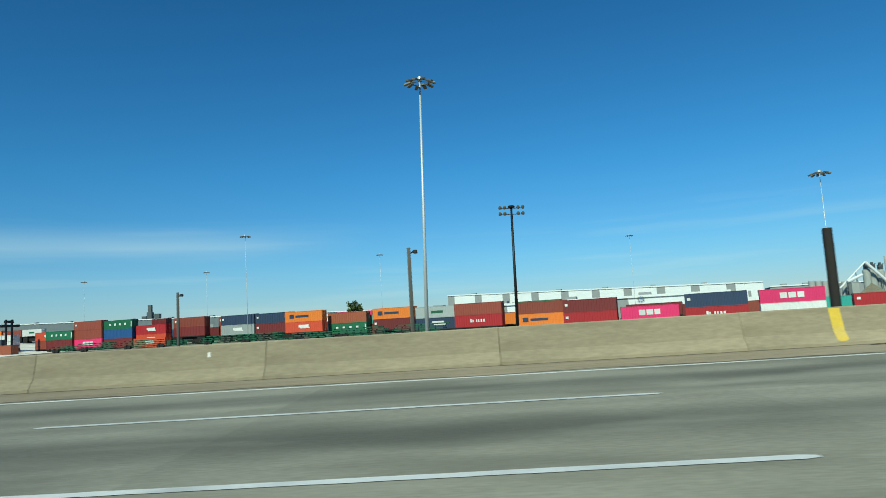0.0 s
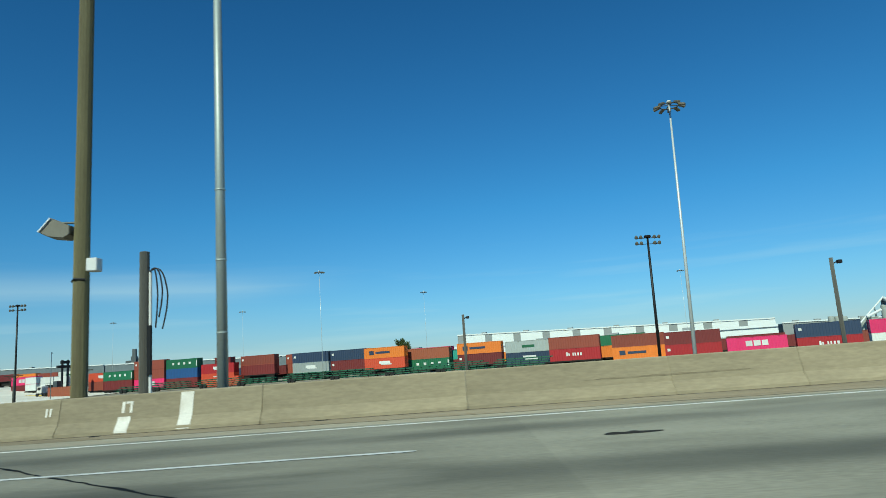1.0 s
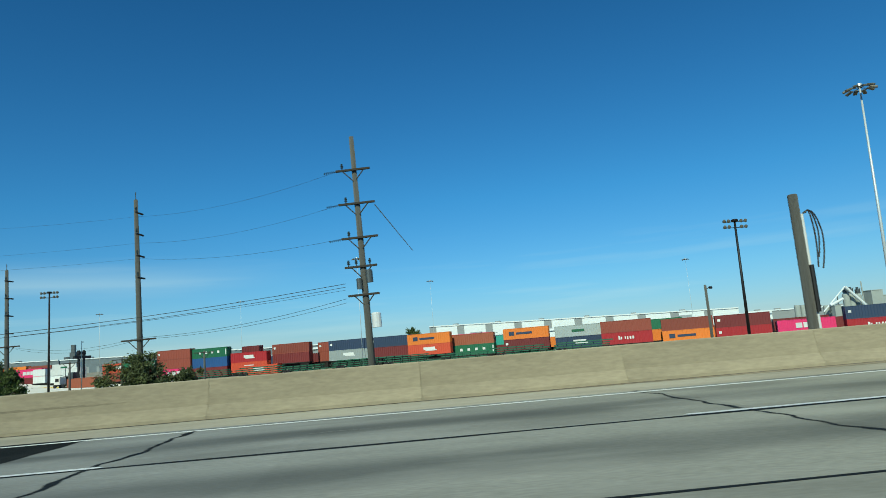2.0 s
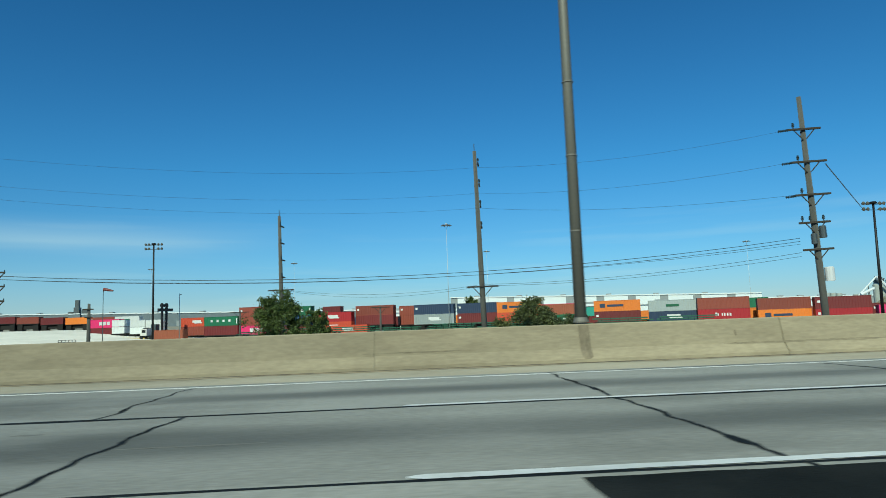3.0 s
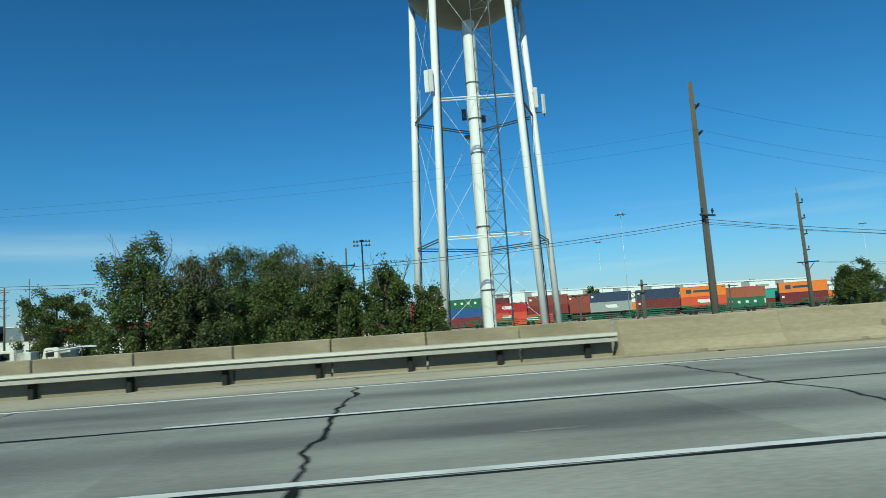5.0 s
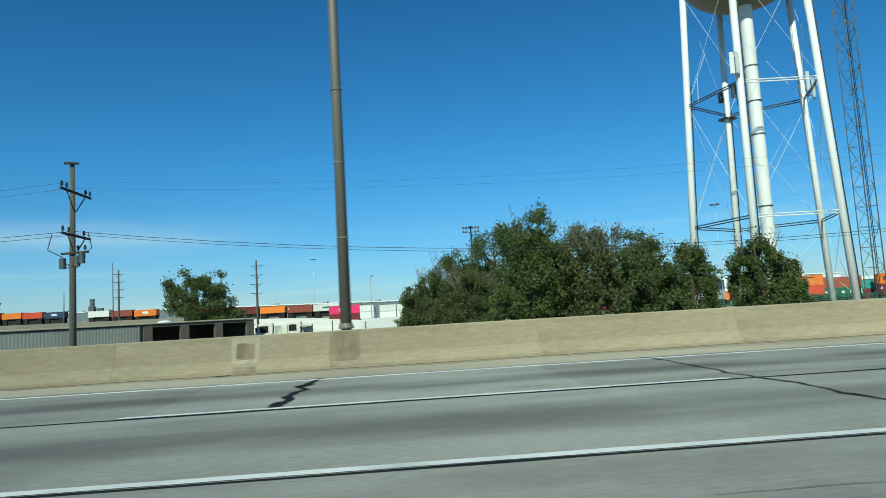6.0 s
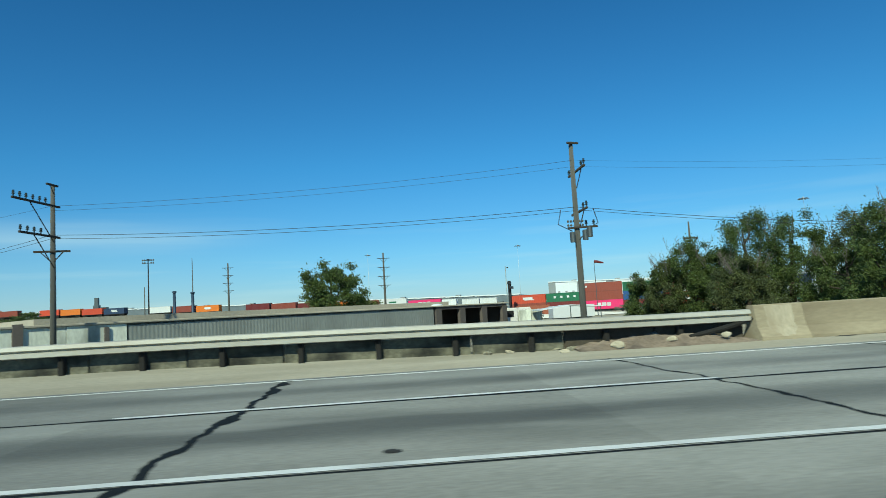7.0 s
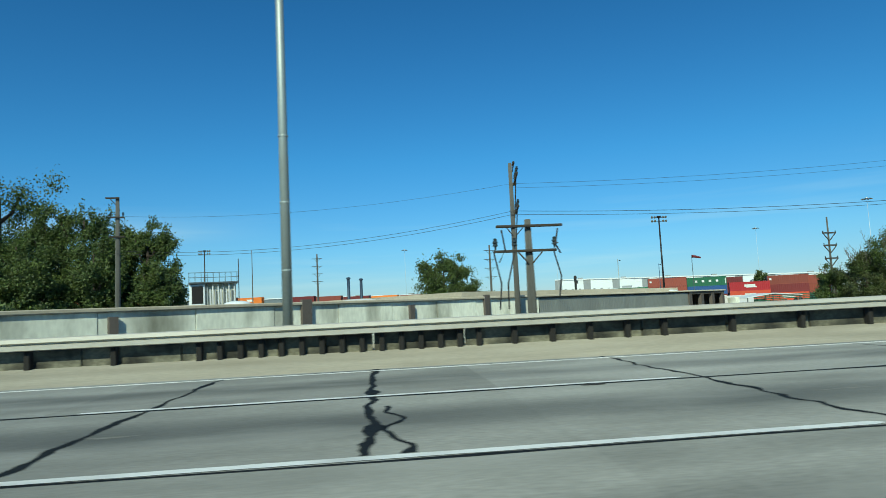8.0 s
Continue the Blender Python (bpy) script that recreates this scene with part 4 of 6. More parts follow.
utility_pole(-106.8, 34.0, 13.0, 0.165, ((11.6, 0.5, 0.6, 78, (0.5,)), (10.1, 0.5, 0.6, 78, (0.5,)), (5.6, 0.7, 0.6, 30, (-0.5, 0.4))), "tall weathered wood utility pole with short side arms")
ps = utility_pole(-166.35, 35.3, 9.9, 0.15, ((9.8, 0.35, 0.35, 15, ()), (8.25, 1.6, 1.6, 90, (-1.5, -1.0, 1.0, 1.5)), (6.0, 1.5, 1.5, 90, (-1.4, -0.8, 0.8)), (5.1, 0.5, 1.1, -15, (0.5, 0.9))), "grey wood distribution pole with crossarms and transformers")
for dx, dz in ((0.35, 4.4), (-0.35, 4.3), (0.6, 4.55)):
    transformer(ps, dx, -0.3, dz - yard_z(-166, 35), 0.16, 0.5)
for side in (-1, 1):
    bm = bmesh.new()
    tube(bm, [(side * 0.9, -0.25, 6.1 - yard_z(-166, 35)), (side * 1.1, -0.3, 5.3 - yard_z(-166, 35)), (side * 0.35, -0.3, 4.9 - yard_z(-166, 35))], 0.025, 6)
    part("jumper", bm, "cable", ps)
utility_pole(-195.0, 37.4, 9.25, 0.14, ((9.15, 0.75, 0.15, 81, ()), (8.0, 3.3, 0.3, 81, (-3.2, -2.75, -2.3, -1.8, -1.3, -0.85)), (6.3, 2.8, 0.3, 81, (-2.7, -2.2, -1.7, -1.2)), (5.5, 0.9, 0.9, 12, ())), "brown wood utility pole with one-sided crossarms and insulators")
utility_pole(-221.4, 49.0, 10.1, 0.17, ((10.0, 0.75, 0.15, 10, ()), (8.6, 0.5, 0.5, 10, (-0.4, 0.4)), (7.2, 0.5, 0.5, 10, ())), "wood utility pole standing among trees")
dbl = utility_pole(-198.62, 18.3, 3.4, 0.115, ((3.2, 0.95, 0.95, 2, ()), (2.5, 1.05, 0.75, 2, (-1.0, -0.45, 0.7))), "short thick wood pole with two crossarms and loose cables", ground=-0.4, deep=0.035, braced=False)
for side in (-1, 1):
    bm = bmesh.new()
    tube(bm, [(side * 0.34, -0.17, 2.86), (side * 0.06, -0.13, 2.55)], 0.022, 6)
    part("brace", bm, "arm", dbl)
for k, (xa, za, xb, zb) in enumerate(((-1.05, 2.5, -0.95, 0.9), (-0.45, 2.5, -0.7, 0.9), (0.65, 2.5, 0.75, 1.2), (0.8, 3.1, 0.85, 2.4), (-0.8, 3.1, -0.9, 2.2))):
    bm = bmesh.new()
    tube(bm, [(xa, -0.2, za + 0.4), ((xa + xb) / 2 + 0.12 * (-1) ** k, -0.25, (za + zb) / 2 + 0.3), (xb, -0.2, zb + 0.4)], 0.022, 6)
    part("hanging_cable", bm, "cable", dbl)

# far poles of the yard
FENCE, ROW_YAW = (-145.6, 150.6), -19.8
for x, y, tz in ((-218.2, 167, 16.0), (-179.0, 139.5, 14.0), (-330, 210, 18)):
    utility_pole(x, y, tz, 0.22, tuple((tz - 1.2 - 1.9 * k, 1.3, 1.3, 6, ()) for k in range(4)), "distant wood transmission pole with stacked crossarms")
utility_pole(-130.6, 99.0, 12.6, 0.16, tuple((z, 1.25, 1.25, 6, (-1.15, 1.15)) for z in (10.0, 8.0, 5.9)), "dark wood pole with three V-braced crossarms beyond the tower", deep=0.12, vee=True)
for x, y, tz in ((-246, 230, 24), (-262, 230, 15)):
    utility_pole(x, y, tz, 0.15, (), "distant slim grey pole beyond the yard")
for x, y, tz in ((-75.6, 92, 3.3), (-96.0, 98, 3.4), (-88.0, 96, 3.3)):
    utility_pole(x, y, tz, 0.14, ((tz - 0.25, 1.3, 1.3, 4, ()),), "low wood pole with a single crossarm in the yard")
utility_pole(-100.3, 61.0, 3.5, 0.15, ((3.0, 0.45, 0.45, 4, ()), (2.3, 0.3, 0.3, 4, ())), "short thick wood pole with stubby arms")


# windsock on a thin mast
ws = root("windsock", pose(-133.5, 140.0, yard_z(-133.5, 140.0)), "faded red windsock on a thin steel mast", "windsock")
top = 9.7 - yard_z(-133.5, 140.0)
bm = bmesh.new()
tube(bm, [(0, 0, 0), (0, 0, top)], [0.09, 0.06], 8)
part("mast", bm, "steel", ws)
bm = bmesh.new()
tube(bm, [(0.05, 0, top), (0.6, -0.05, top - 0.02), (1.3, -0.1, top - 0.2), (2.0, -0.12, top - 0.34)], [0.34, 0.3, 0.24, 0.16], 10, False)
part("sock", bm, "box_maroon", ws)

# low pipe fence on the apron
pf = root("pipe_fence", pose(FENCE[0], FENCE[1], yard_z(FENCE[0], FENCE[1]), 0, 0, ROW_YAW), "low dark steel pipe fence on the yard apron", "fence")
for k in range(6):
    bm = bmesh.new()
    tube(bm, [(-2.4 + 0.96 * k, 0, 0), (-2.4 + 0.96 * k, 0, 1.5)], 0.06, 6)
    part("post", bm, "black", pf)
for z in (0.5, 1.0, 1.46):
    bm = bmesh.new()
    tube(bm, [(-2.4, 0, z), (2.4, 0, z)], 0.05, 6)
    part("rail", bm, "black", pf)


def lamp_pole_small(x, y, tz, label, r=0.13):
    z0 = yard_z(x, y)
    t = root("yard_light", pose(x, y, z0), label, "yard light", "yard lights")
    bm = bmesh.new()
    tube(bm, [(0, 0, 0), (0, 0, tz - z0)], [r, r * 0.8], 10)
    part("pole", bm, "wood" if r > 0.1 else "alu", t, smooth=True)
    bm = bmesh.new()
    tube(bm, [(0.08, 0, tz - z0 - 0.35), (0.32, -0.1, tz - z0 - 0.2)], 0.035, 6)
    part("arm", bm, "black", t)
    bm = bmesh.new()
    box(bm, 0.26, 0.5, -0.25, 0.02, tz - z0 - 0.36, tz - z0 - 0.16)
    bmesh.ops.bevel(bm, geom=bm.edges, offset=0.03, segments=1, affect="EDGES")
    part("floodlight", bm, "black", t)


lamp_pole_small(-2.45, 37.9, 5.15, "thick wood pole with a small black floodlight")
lamp_pole_small(-23.3, 54.3, 4.5, "wood pole with a small black floodlight")
lamp_pole_small(-155.0, 128.0, 9.0, "thin pole with a single lamp in the yard", 0.09)
lamp_pole_small(-128.0, 170.0, 10.0, "thin pole with a single lamp in the yard", 0.09)


# ---- high masts and floodlight poles ----
def high_mast(x, y, tz, r, ring, label, lean=0.0):
    z0 = yard_z(x, y)
    t = root("high_mast", pose(x, y, z0, 0, lean, 0), label, "light mast", "high light masts")
    h = tz - z0
    bm = bmesh.new()
    tube(bm, [(0, 0, 0), (0, 0, h * 0.5), (0, 0, h)], [r, r * 0.72, r * 0.45], 12)
    part("shaft", bm, "mast", t, "pale galvanized tapered shaft", True)
    bm = bmesh.new()
    tube(bm, [(ring * 0.75 * math.cos(a), ring * 0.75 * math.sin(a), h - 0.1) for a in [2 * math.pi * k / 16 for k in range(17)]], 0.05, 6, False)
    for k in range(4):
        a = math.pi * k / 2
        tube(bm, [(0, 0, h), (ring * 0.75 * math.cos(a), ring * 0.75 * math.sin(a), h - 0.1)], 0.04, 6)
    part("ring", bm, "steel", t)
    bm = bmesh.new()
    lathe(bm, [(0, h + 0.45), (0.2, h + 0.42), (0.24, h + 0.1), (0.1, h), (0, h)], 10)
    part("cap", bm, "mast", t)
    bm = bmesh.new()
    box(bm, -0.34, 0.34, -0.17, 0.17, -0.09, 0.1)
    bmesh.ops.bevel(bm, geom=bm.edges, offset=0.04, segments=1, affect="EDGES")
    me = mesh_of("luminaire", bm, "lamphead")
    for k in range(10):
        a = 2 * math.pi * k / 10
        o = part("luminaire", me, "lamphead", t)
        o.matrix_basis = pose(ring * math.cos(a), ring * math.sin(a), h - 0.1 - 0.08 * (k % 2), 0, 18, math.degrees(a))
    return t


high_mast(-3.15, 59.5, 23.0, 0.185, 1.15, "tall pale light mast crowned by a ring of floodlights", 1.6)
for x, y, tz in ((-59.7, 178.0, 26.9), (52.1, 95.4, 18.5), (61.5, 245.0, 27.5), (-35.7, 275.4, 29.5), (-120.0, 300.0, 29.0), (-190.0, 320.0, 30.0)):
    high_mast(x, y, tz, 0.085, 1.15, "distant slim light mast crowned by a ring of floodlights")


def flood_pole(x, y, tz, label, lean=0.0):
    z0 = yard_z(x, y)
    t = root("floodlight_pole", pose(x, y, z0, 0, lean, 0), label, "light pole", "black floodlight poles")
    h = tz - z0
    bm = bmesh.new()
    tube(bm, [(0, 0, 0), (0, 0, h)], [0.27, 0.17], 12)
    part("shaft", bm, "black", t, smooth=True)
    bm = bmesh.new()
    lathe(bm, [(0, h - 0.1), (0.55, h - 0.05), (0.6, h + 0.12), (0.45, h + 0.3), (0, h + 0.32)], 12)
    part("cap", bm, "black", t)
    bm = bmesh.new()
    lathe(bm, [(0.0, 0.22), (0.2, 0.2), (0.27, 0.0), (0.3, -0.22), (0.24, -0.24), (0.0, -0.1)], 10)
    me = mesh_of("floodlight", bm, "lamphead")
    for row, dz in enumerate((-0.15, -1.15)):
        bm = bmesh.new()
        box(bm, -2.05, 2.05, -0.05, 0.05, h + dz - 0.05, h + dz + 0.05)
        arm = part("crossarm", bm, "black", t)
        for px in (-1.85, -1.1, 1.1, 1.85):
            o = part("floodlight", me, "lamphead", t)
            o.matrix_basis = pose(px, -0.1, h + dz + 0.18, 42, 14 * (1 if px > 0 else -1), 0)
    return t


for x, y, tz, lean in ((8.28, 107.1, 18.4, 1.0), (-131.1, 160.8, 21.4, 0.0), (-264.4, 240.2, 25.2, 0.0)):
    flood_pole(x, y, tz, "black steel pole with two crossarms of floodlights", lean)


# ---- overhead wires ----
def wire(a, b, sag, r=0.010):
    bm = bmesh.new()
    a, b = Vector(a), Vector(b)
    pts = [a.lerp(b, u) - Vector((0, 0, sag * 4 * u * (1 - u))) for u in [i / 16 for i in range(17)]]
    tube(bm, pts, r, 5)
    piece("overhead_wire", bm, "cable", "thin black overhead wire between utility poles", "wire", kind="")


BIGP, P2, P3, P106, P166, P195, P221 = (-51.6, 34.2), (-66.9, 47.4), (-83.5, 61.0), (-106.8, 33.8), (-166.35, 35.2), (-195.0, 37.2), (-221.4, 48.8)
for (xa, ya), za, (xb, yb), zb, sag, r in (
        (BIGP, 10.55, P2, 11.9, 0.5, 0.006), (BIGP, 8.75, P2, 10.0, 0.5, 0.006), (BIGP, 6.95, P2, 8.9, 0.4, 0.007),
        (P2, 11.9, P106, 11.7, 1.3, 0.005), (P2, 10.0, P106, 10.3, 1.3, 0.005), (P2, 8.9, P106, 9.6, 1.2, 0.005),
        (BIGP, 4.62, P106, 5.36, 1.75, 0.014), (BIGP, 4.45, P106, 5.2, 1.75, 0.012), (BIGP, 4.3, P106, 5.1, 1.6, 0.008),
        (BIGP, 3.85, P2, 3.4, 0.35, 0.010), (BIGP, 3.65, P2, 3.3, 0.35, 0.009), (P2, 3.4, P3, 4.25, 0.6, 0.008), (P2, 3.3, P3, 4.2, 0.75, 0.008),
        (P106, 5.36, P166, 6.25, 1.85, 0.014), (P106, 5.2, P166, 6.1, 1.85, 0.011), (P106, 10.3, P166, 8.85, 1.4, 0.004), (P106, 9.6, P166, 8.5, 1.3, 0.004),
        (P166, 6.25, P195, 6.4, 0.35, 0.014), (P166, 6.05, P195, 6.2, 0.35, 0.012), (P166, 8.85, P195, 8.0, 0.35, 0.008), (P166, 8.5, P195, 7.75, 0.35, 0.007),
        (P195, 6.4, P221, 6.2, 0.9, 0.011), (P195, 6.2, P221, 6.0, 0.9, 0.011), (P195, 8.0, P221, 8.7, 0.7, 0.007)):
    wire((xa, ya, za), (xb, yb, zb), sag, r)

# ---- water tower ----
WX, WY = -115.3, 58.6
wz = yard_z(WX, WY)
wt = root("water_tower", pose(WX, WY, wz), "white steel water tower on five tube legs with antennas", "water tower")


def leg_at(k, z):
    a = radians(14 + 72 * k)
    r = 6.8 - 0.044 * z
    return Vector((r * math.cos(a), r * math.sin(a), z - wz))


bm = bmesh.new()
prof = [(0.0, 28.4)]
for i in range(1, 13):
    a = math.pi / 2 * i / 12
    prof.append((5.8 * math.sin(a), 32.4 - 4.0 * math.cos(a)))
prof += [(5.8, 36.5)]
for i in range(1, 10):
    a = math.pi / 2 * i / 9
    prof.append((5.8 * math.cos(a), 36.5 + 2.8 * math.sin(a)))
lathe(bm, [(r, z - wz) for r, z in prof], 48)
part("tank", bm, "tank", wt, "dull grey-beige domed steel tank", True)
bm = bmesh.new()
lathe(bm, [(0.58, 0), (0.58, 28.6 - wz)], 24)
riser = part("riser", bm, "tower", wt, "thick white riser pipe", True)
for z in (3.3, 9.0, 15.8, 19.0, 22.4):
    bm = bmesh.new()
    lathe(bm, [(0.575, z - wz), (0.63, z - wz), (0.63, z - wz + 0.12), (0.575, z - wz + 0.12)], 24)
    part("flange", bm, "steel", riser)
for k in range(5):
    bm = bmesh.new()
    tube(bm, [leg_at(k, wz), leg_at(k, 15), leg_at(k, 32.5)], 0.31, 16)
    part("leg", bm, "tower", wt, smooth=True)
    bm = bmesh.new()
    lathe(bm, [(0.0, 0.0), (0.65, 0.0), (0.65, 0.35), (0.4, 0.45), (0, 0.45)], 12)
    f = part("footing", bm, "kerb", wt)
    f.location = leg_at(k, wz) - Vector((0, 0, 0.1))
    for z in (7.6, 19.5):
        front = k == 3
        bm = bmesh.new()
        for off in (-0.11, 0.11):
            tube(bm, [leg_at(k, z + off), leg_at(k + 1, z + off)], 0.055, 6)
        if z > 10 and not front:
            for i in range(14):
                p, q = leg_at(k, z).lerp(leg_at(k + 1, z), i / 14), leg_at(k, z).lerp(leg_at(k + 1, z), (i + 1) / 14)
                up = Vector((0, 0, 0.11 if i % 2 else -0.11))
                tube(bm, [p - up, q + up], 0.02, 4)
        # all but the front struts get dark steel, so their shade is in the colour
        part("strut", bm, "tower" if front else "steel", wt, "laced steel strut coloured dark for its shade" if z > 10 and not front else "")
    for za, zb in ((0.5, 7.6), (7.6, 19.5), (19.5, 30.5)):
        for a, b in ((k, k + 1), (k + 1, k)):
            bm = bmesh.new()
            tube(bm, [leg_at(a, za), leg_at(b, zb)], 0.015, 5)
            part("tie_rod", bm, "tower", wt)
for k, spots in ((0, ((0.28, -0.65, 21.15, 10), (1.08, -0.20, 20.65, 35))), (3, ((-0.78, -0.35, 21.05, -20), (-0.42, -0.62, 21.0, 15)))):
    for ox, oy, z, turn in spots:
        bm = bmesh.new()
        box(bm, -0.19, 0.19, -0.09, 0.09, -0.98, 0.98)
        bmesh.ops.bevel(bm, geom=bm.edges, offset=0.04, segments=2, affect="EDGES")
        p = part("antenna_panel", bm, "panel", wt, "pale antenna panel")
        p.matrix_basis = Matrix.Translation(leg_at(k, z) + Vector((ox, oy, 0))) @ pose(0, 0, 0, 0, 0, turn)
        bm = bmesh.new()
        for dz in (-0.75, 0.55):
            tube(bm, [leg_at(k, z + dz), leg_at(k, z + dz) + Vector((ox, oy + 0.1, 0))], 0.04, 6)
        tube(bm, [leg_at(k, z - 1.2) + Vector((ox, oy + 0.12, 0)), leg_at(k, z + 0.9) + Vector((ox, oy + 0.12, 0))], 0.035, 6)
        part("antenna_bracket", bm, "steel", wt)
# radio cabinets and whips on the laced ring beside the back leg
for dx, dy, z, h in ((-0.7, -0.3, 21.3, 1.1), (0.7, -0.35, 21.9, 1.4), (1.15, -0.6, 20.7, 0.7)):
    bm = bmesh.new()
    box(bm, -0.24, 0.24, -0.16, 0.16, -h / 2, h / 2)
    bmesh.ops.bevel(bm, geom=bm.edges, offset=0.03, segments=1, affect="EDGES")
    o = part("radio_cabinet", bm, "steel", wt, "small dark radio cabinet")
    o.location = leg_at(1, z) + Vector((dx, dy, 0))
bm = bmesh.new()
lathe(bm, [(0.32, 0.0), (0.9, 0.0), (0.93, 0.04), (0.9, 0.08), (0.32, 0.08)], 20)
o = part("platform", bm, "steel", wt, "dark round service platform")
o.location = leg_at(1, 19.1)
for k, d in ((2, Vector((0.55, -1.2, 0))), (0, Vector((-0.75, -0.9, 0))), (0, Vector((-1.05, -1.1, -0.3)))):
    bm = bmesh.new()
    tube(bm, [leg_at(k, 19.5) + d, leg_at(k, 22.4) + d], [0.035, 0.02], 5)
    tube(bm, [leg_at(k, 19.7), leg_at(k, 19.7) + d], 0.025, 5)
    part("whip_antenna", bm, "panel", wt)
for k, d, top in ((3, Vector((0.37, -0.12, 0)), 29.0), (4, Vector((0.36, -0.14, 0)), 29.0), (1, Vector((0.38, -0.1, 0)), 20.0), (2, Vector((0.36, -0.15, 0)), 21.5)):
    bm = bmesh.new()
    tube(bm, [leg_at(k, wz) + d, leg_at(k, top) + d], 0.05, 6)
    part("cable_run", bm, "black", wt)

# lattice radio mast beside the tower
LX, LY = -116.3, 44.6
lz = yard_z(LX, LY)
lm = root("lattice_mast", pose(LX, LY, lz), "dark steel three-legged lattice radio mast", "radio mast")


def lat(k, z):
    x, y = ((-0.74, -0.1), (0.70, 0.7), (0.50, -0.6))[k % 3]
    return Vector((x, y, z))


for k in range(3):
    bm = bmesh.new()
    tube(bm, [lat(k, 0), lat(k, 34)], 0.032 if k == 0 else 0.04, 8)
    part("leg", bm, "steel", lm)
    for j in range(23):
        za, zb = 1.45 * j, 1.45 * j + 1.45
        bm = bmesh.new()
        tube(bm, [lat(k, za), lat(k + 1, zb)] if (j + k) % 2 else [lat(k + 1, za), lat(k, zb)], 0.018, 5)
        tube(bm, [lat(k, zb), lat(k + 1, zb)], 0.014, 5)
        part("bracing", bm, "steel", lm)
for x, y in ((0.60, 0.15), (0.72, 0.45)):
    bm = bmesh.new()
    tube(bm, [(x, y, 0), (x - 0.05, y, 33)], 0.026, 6)
    part("cable_run", bm, "black", lm)

# ---- containers ----
ROW_O, ROW_U, ROW_N = Vector((0, 153, 0)), Vector((0.9409, -0.3387, 0)), Vector((0.3387, 0.9409, 0))
ROW_TURN = math.degrees(math.atan2(ROW_U.y, ROW_U.x))
cache = {}


def container_meshes(length, height, color):
    key = (round(length, 1), round(height, 2), color)
    if key in cache:
        return cache[key]
    mt, w = "box_" + color, 2.27
    bm = bmesh.new()                      # corrugated walls
    n = int(length / 0.28)
    for y0, sgn in ((-w / 2 + 0.03, 1), (w / 2 - 0.03, -1)):
        prev = None
        for i in range(2 * n + 1):
            x = -length / 2 + 0.1 + (length - 0.2) * i / (2 * n)
            y = y0 + (0.035 if (i // 2) % 2 else 0.0) * sgn
            cur = (bm.verts.new((x, y, 0.14)), bm.verts.new((x, y, height - 0.1)))
            if prev:
                bm.faces.new((prev[0], cur[0], cur[1], prev[1]))
            prev = cur
    box(bm, -length / 2 + 0.06, length / 2 - 0.06, -w / 2 + 0.09, w / 2 - 0.09, 0.1, height - 0.03)
    walls = mesh_of("shell", bm, mt)
    bm = bmesh.new()                      # rails and corner posts
    for y in (-w / 2, w / 2 - 0.09):
        box(bm, -length / 2, length / 2, y, y + 0.09, 0.0, 0.15)
        box(bm, -length / 2, length / 2, y, y + 0.09, height - 0.11, height)
        for x in (-length / 2, length / 2 - 0.14):
            box(bm, x, x + 0.14, y - 0.004, y + 0.094, 0.0, height + 0.004)
    for x in (-length / 2, length / 2 - 0.1):
        box(bm, x, x + 0.1, -w / 2 + 0.09, w / 2 - 0.09, height - 0.12, height)
        box(bm, x, x + 0.1, -w / 2 + 0.09, w / 2 - 0.09, 0.0, 0.14)
    frame_mesh = mesh_of("frame", bm, mt)
    bm = bmesh.new()                      # door leaf with locking bars
    box(bm, length / 2 - 0.07, length / 2 - 0.02, -0.55, 0.55, 0.16, height - 0.13)
    for q in (-0.25, 0.25):
        tube(bm, [(length / 2 + 0.01, q, 0.1), (length / 2 + 0.01, q, height - 0.06)], 0.022, 6)
    door = mesh_of("door", bm, mt)
    cache[key] = (walls, frame_mesh, door)
    return cache[key]


SAY = dict(orange="bright orange", vermilion="orange-red", red="red", maroon="dark maroon", brown="rust-brown", navy="dark navy", blue="blue", grey="pale grey", green="dark green", magenta="vivid magenta", white="white", teal="teal", rust="faded rust")


CL, CH, CH8 = 11.33, 2.69, 2.41       # forty-foot box, high cube and standard height


def container(s, z, color, length=CL, height=CH, off=0.0, mark=None, flip=False, yaw=0.0):
    """A shipping container whose near left end lies s metres along the row; mark: coloured bars on its side."""
    p = ROW_O + ROW_U * (s + length / 2) + ROW_N * (off + 1.135)
    say = "corrugated shipping container standing in the rail yard" if z < 0.3 else "corrugated shipping container stacked on another"
    t = root("shipping_container", pose(p.x, p.y, z, 0, 0, ROW_TURN + (180 if flip else 0) + yaw), SAY[color] + " " + say, "container", "shipping containers")
    shell, frame_mesh, door = container_meshes(length, height, color)
    part("shell", shell, "", t)
    part("frame", frame_mesh, "", t)
    for y in (-0.56, 0.56):
        part("door", door, "", t).location.y = y
    if mark:
        side = 1 if flip else -1
        for mc, bars in mark:
            for xa, xb, za, zb in bars:
                bm = bmesh.new()
                x0, x1 = sorted((-side * xa, -side * xb))
                box(bm, x0, x1, side * 1.15 - 0.004, side * 1.15 + 0.004, height * za, height * zb)
                part("marking", bm, "box_" + mc, t, "painted bar of a sign")
    return t


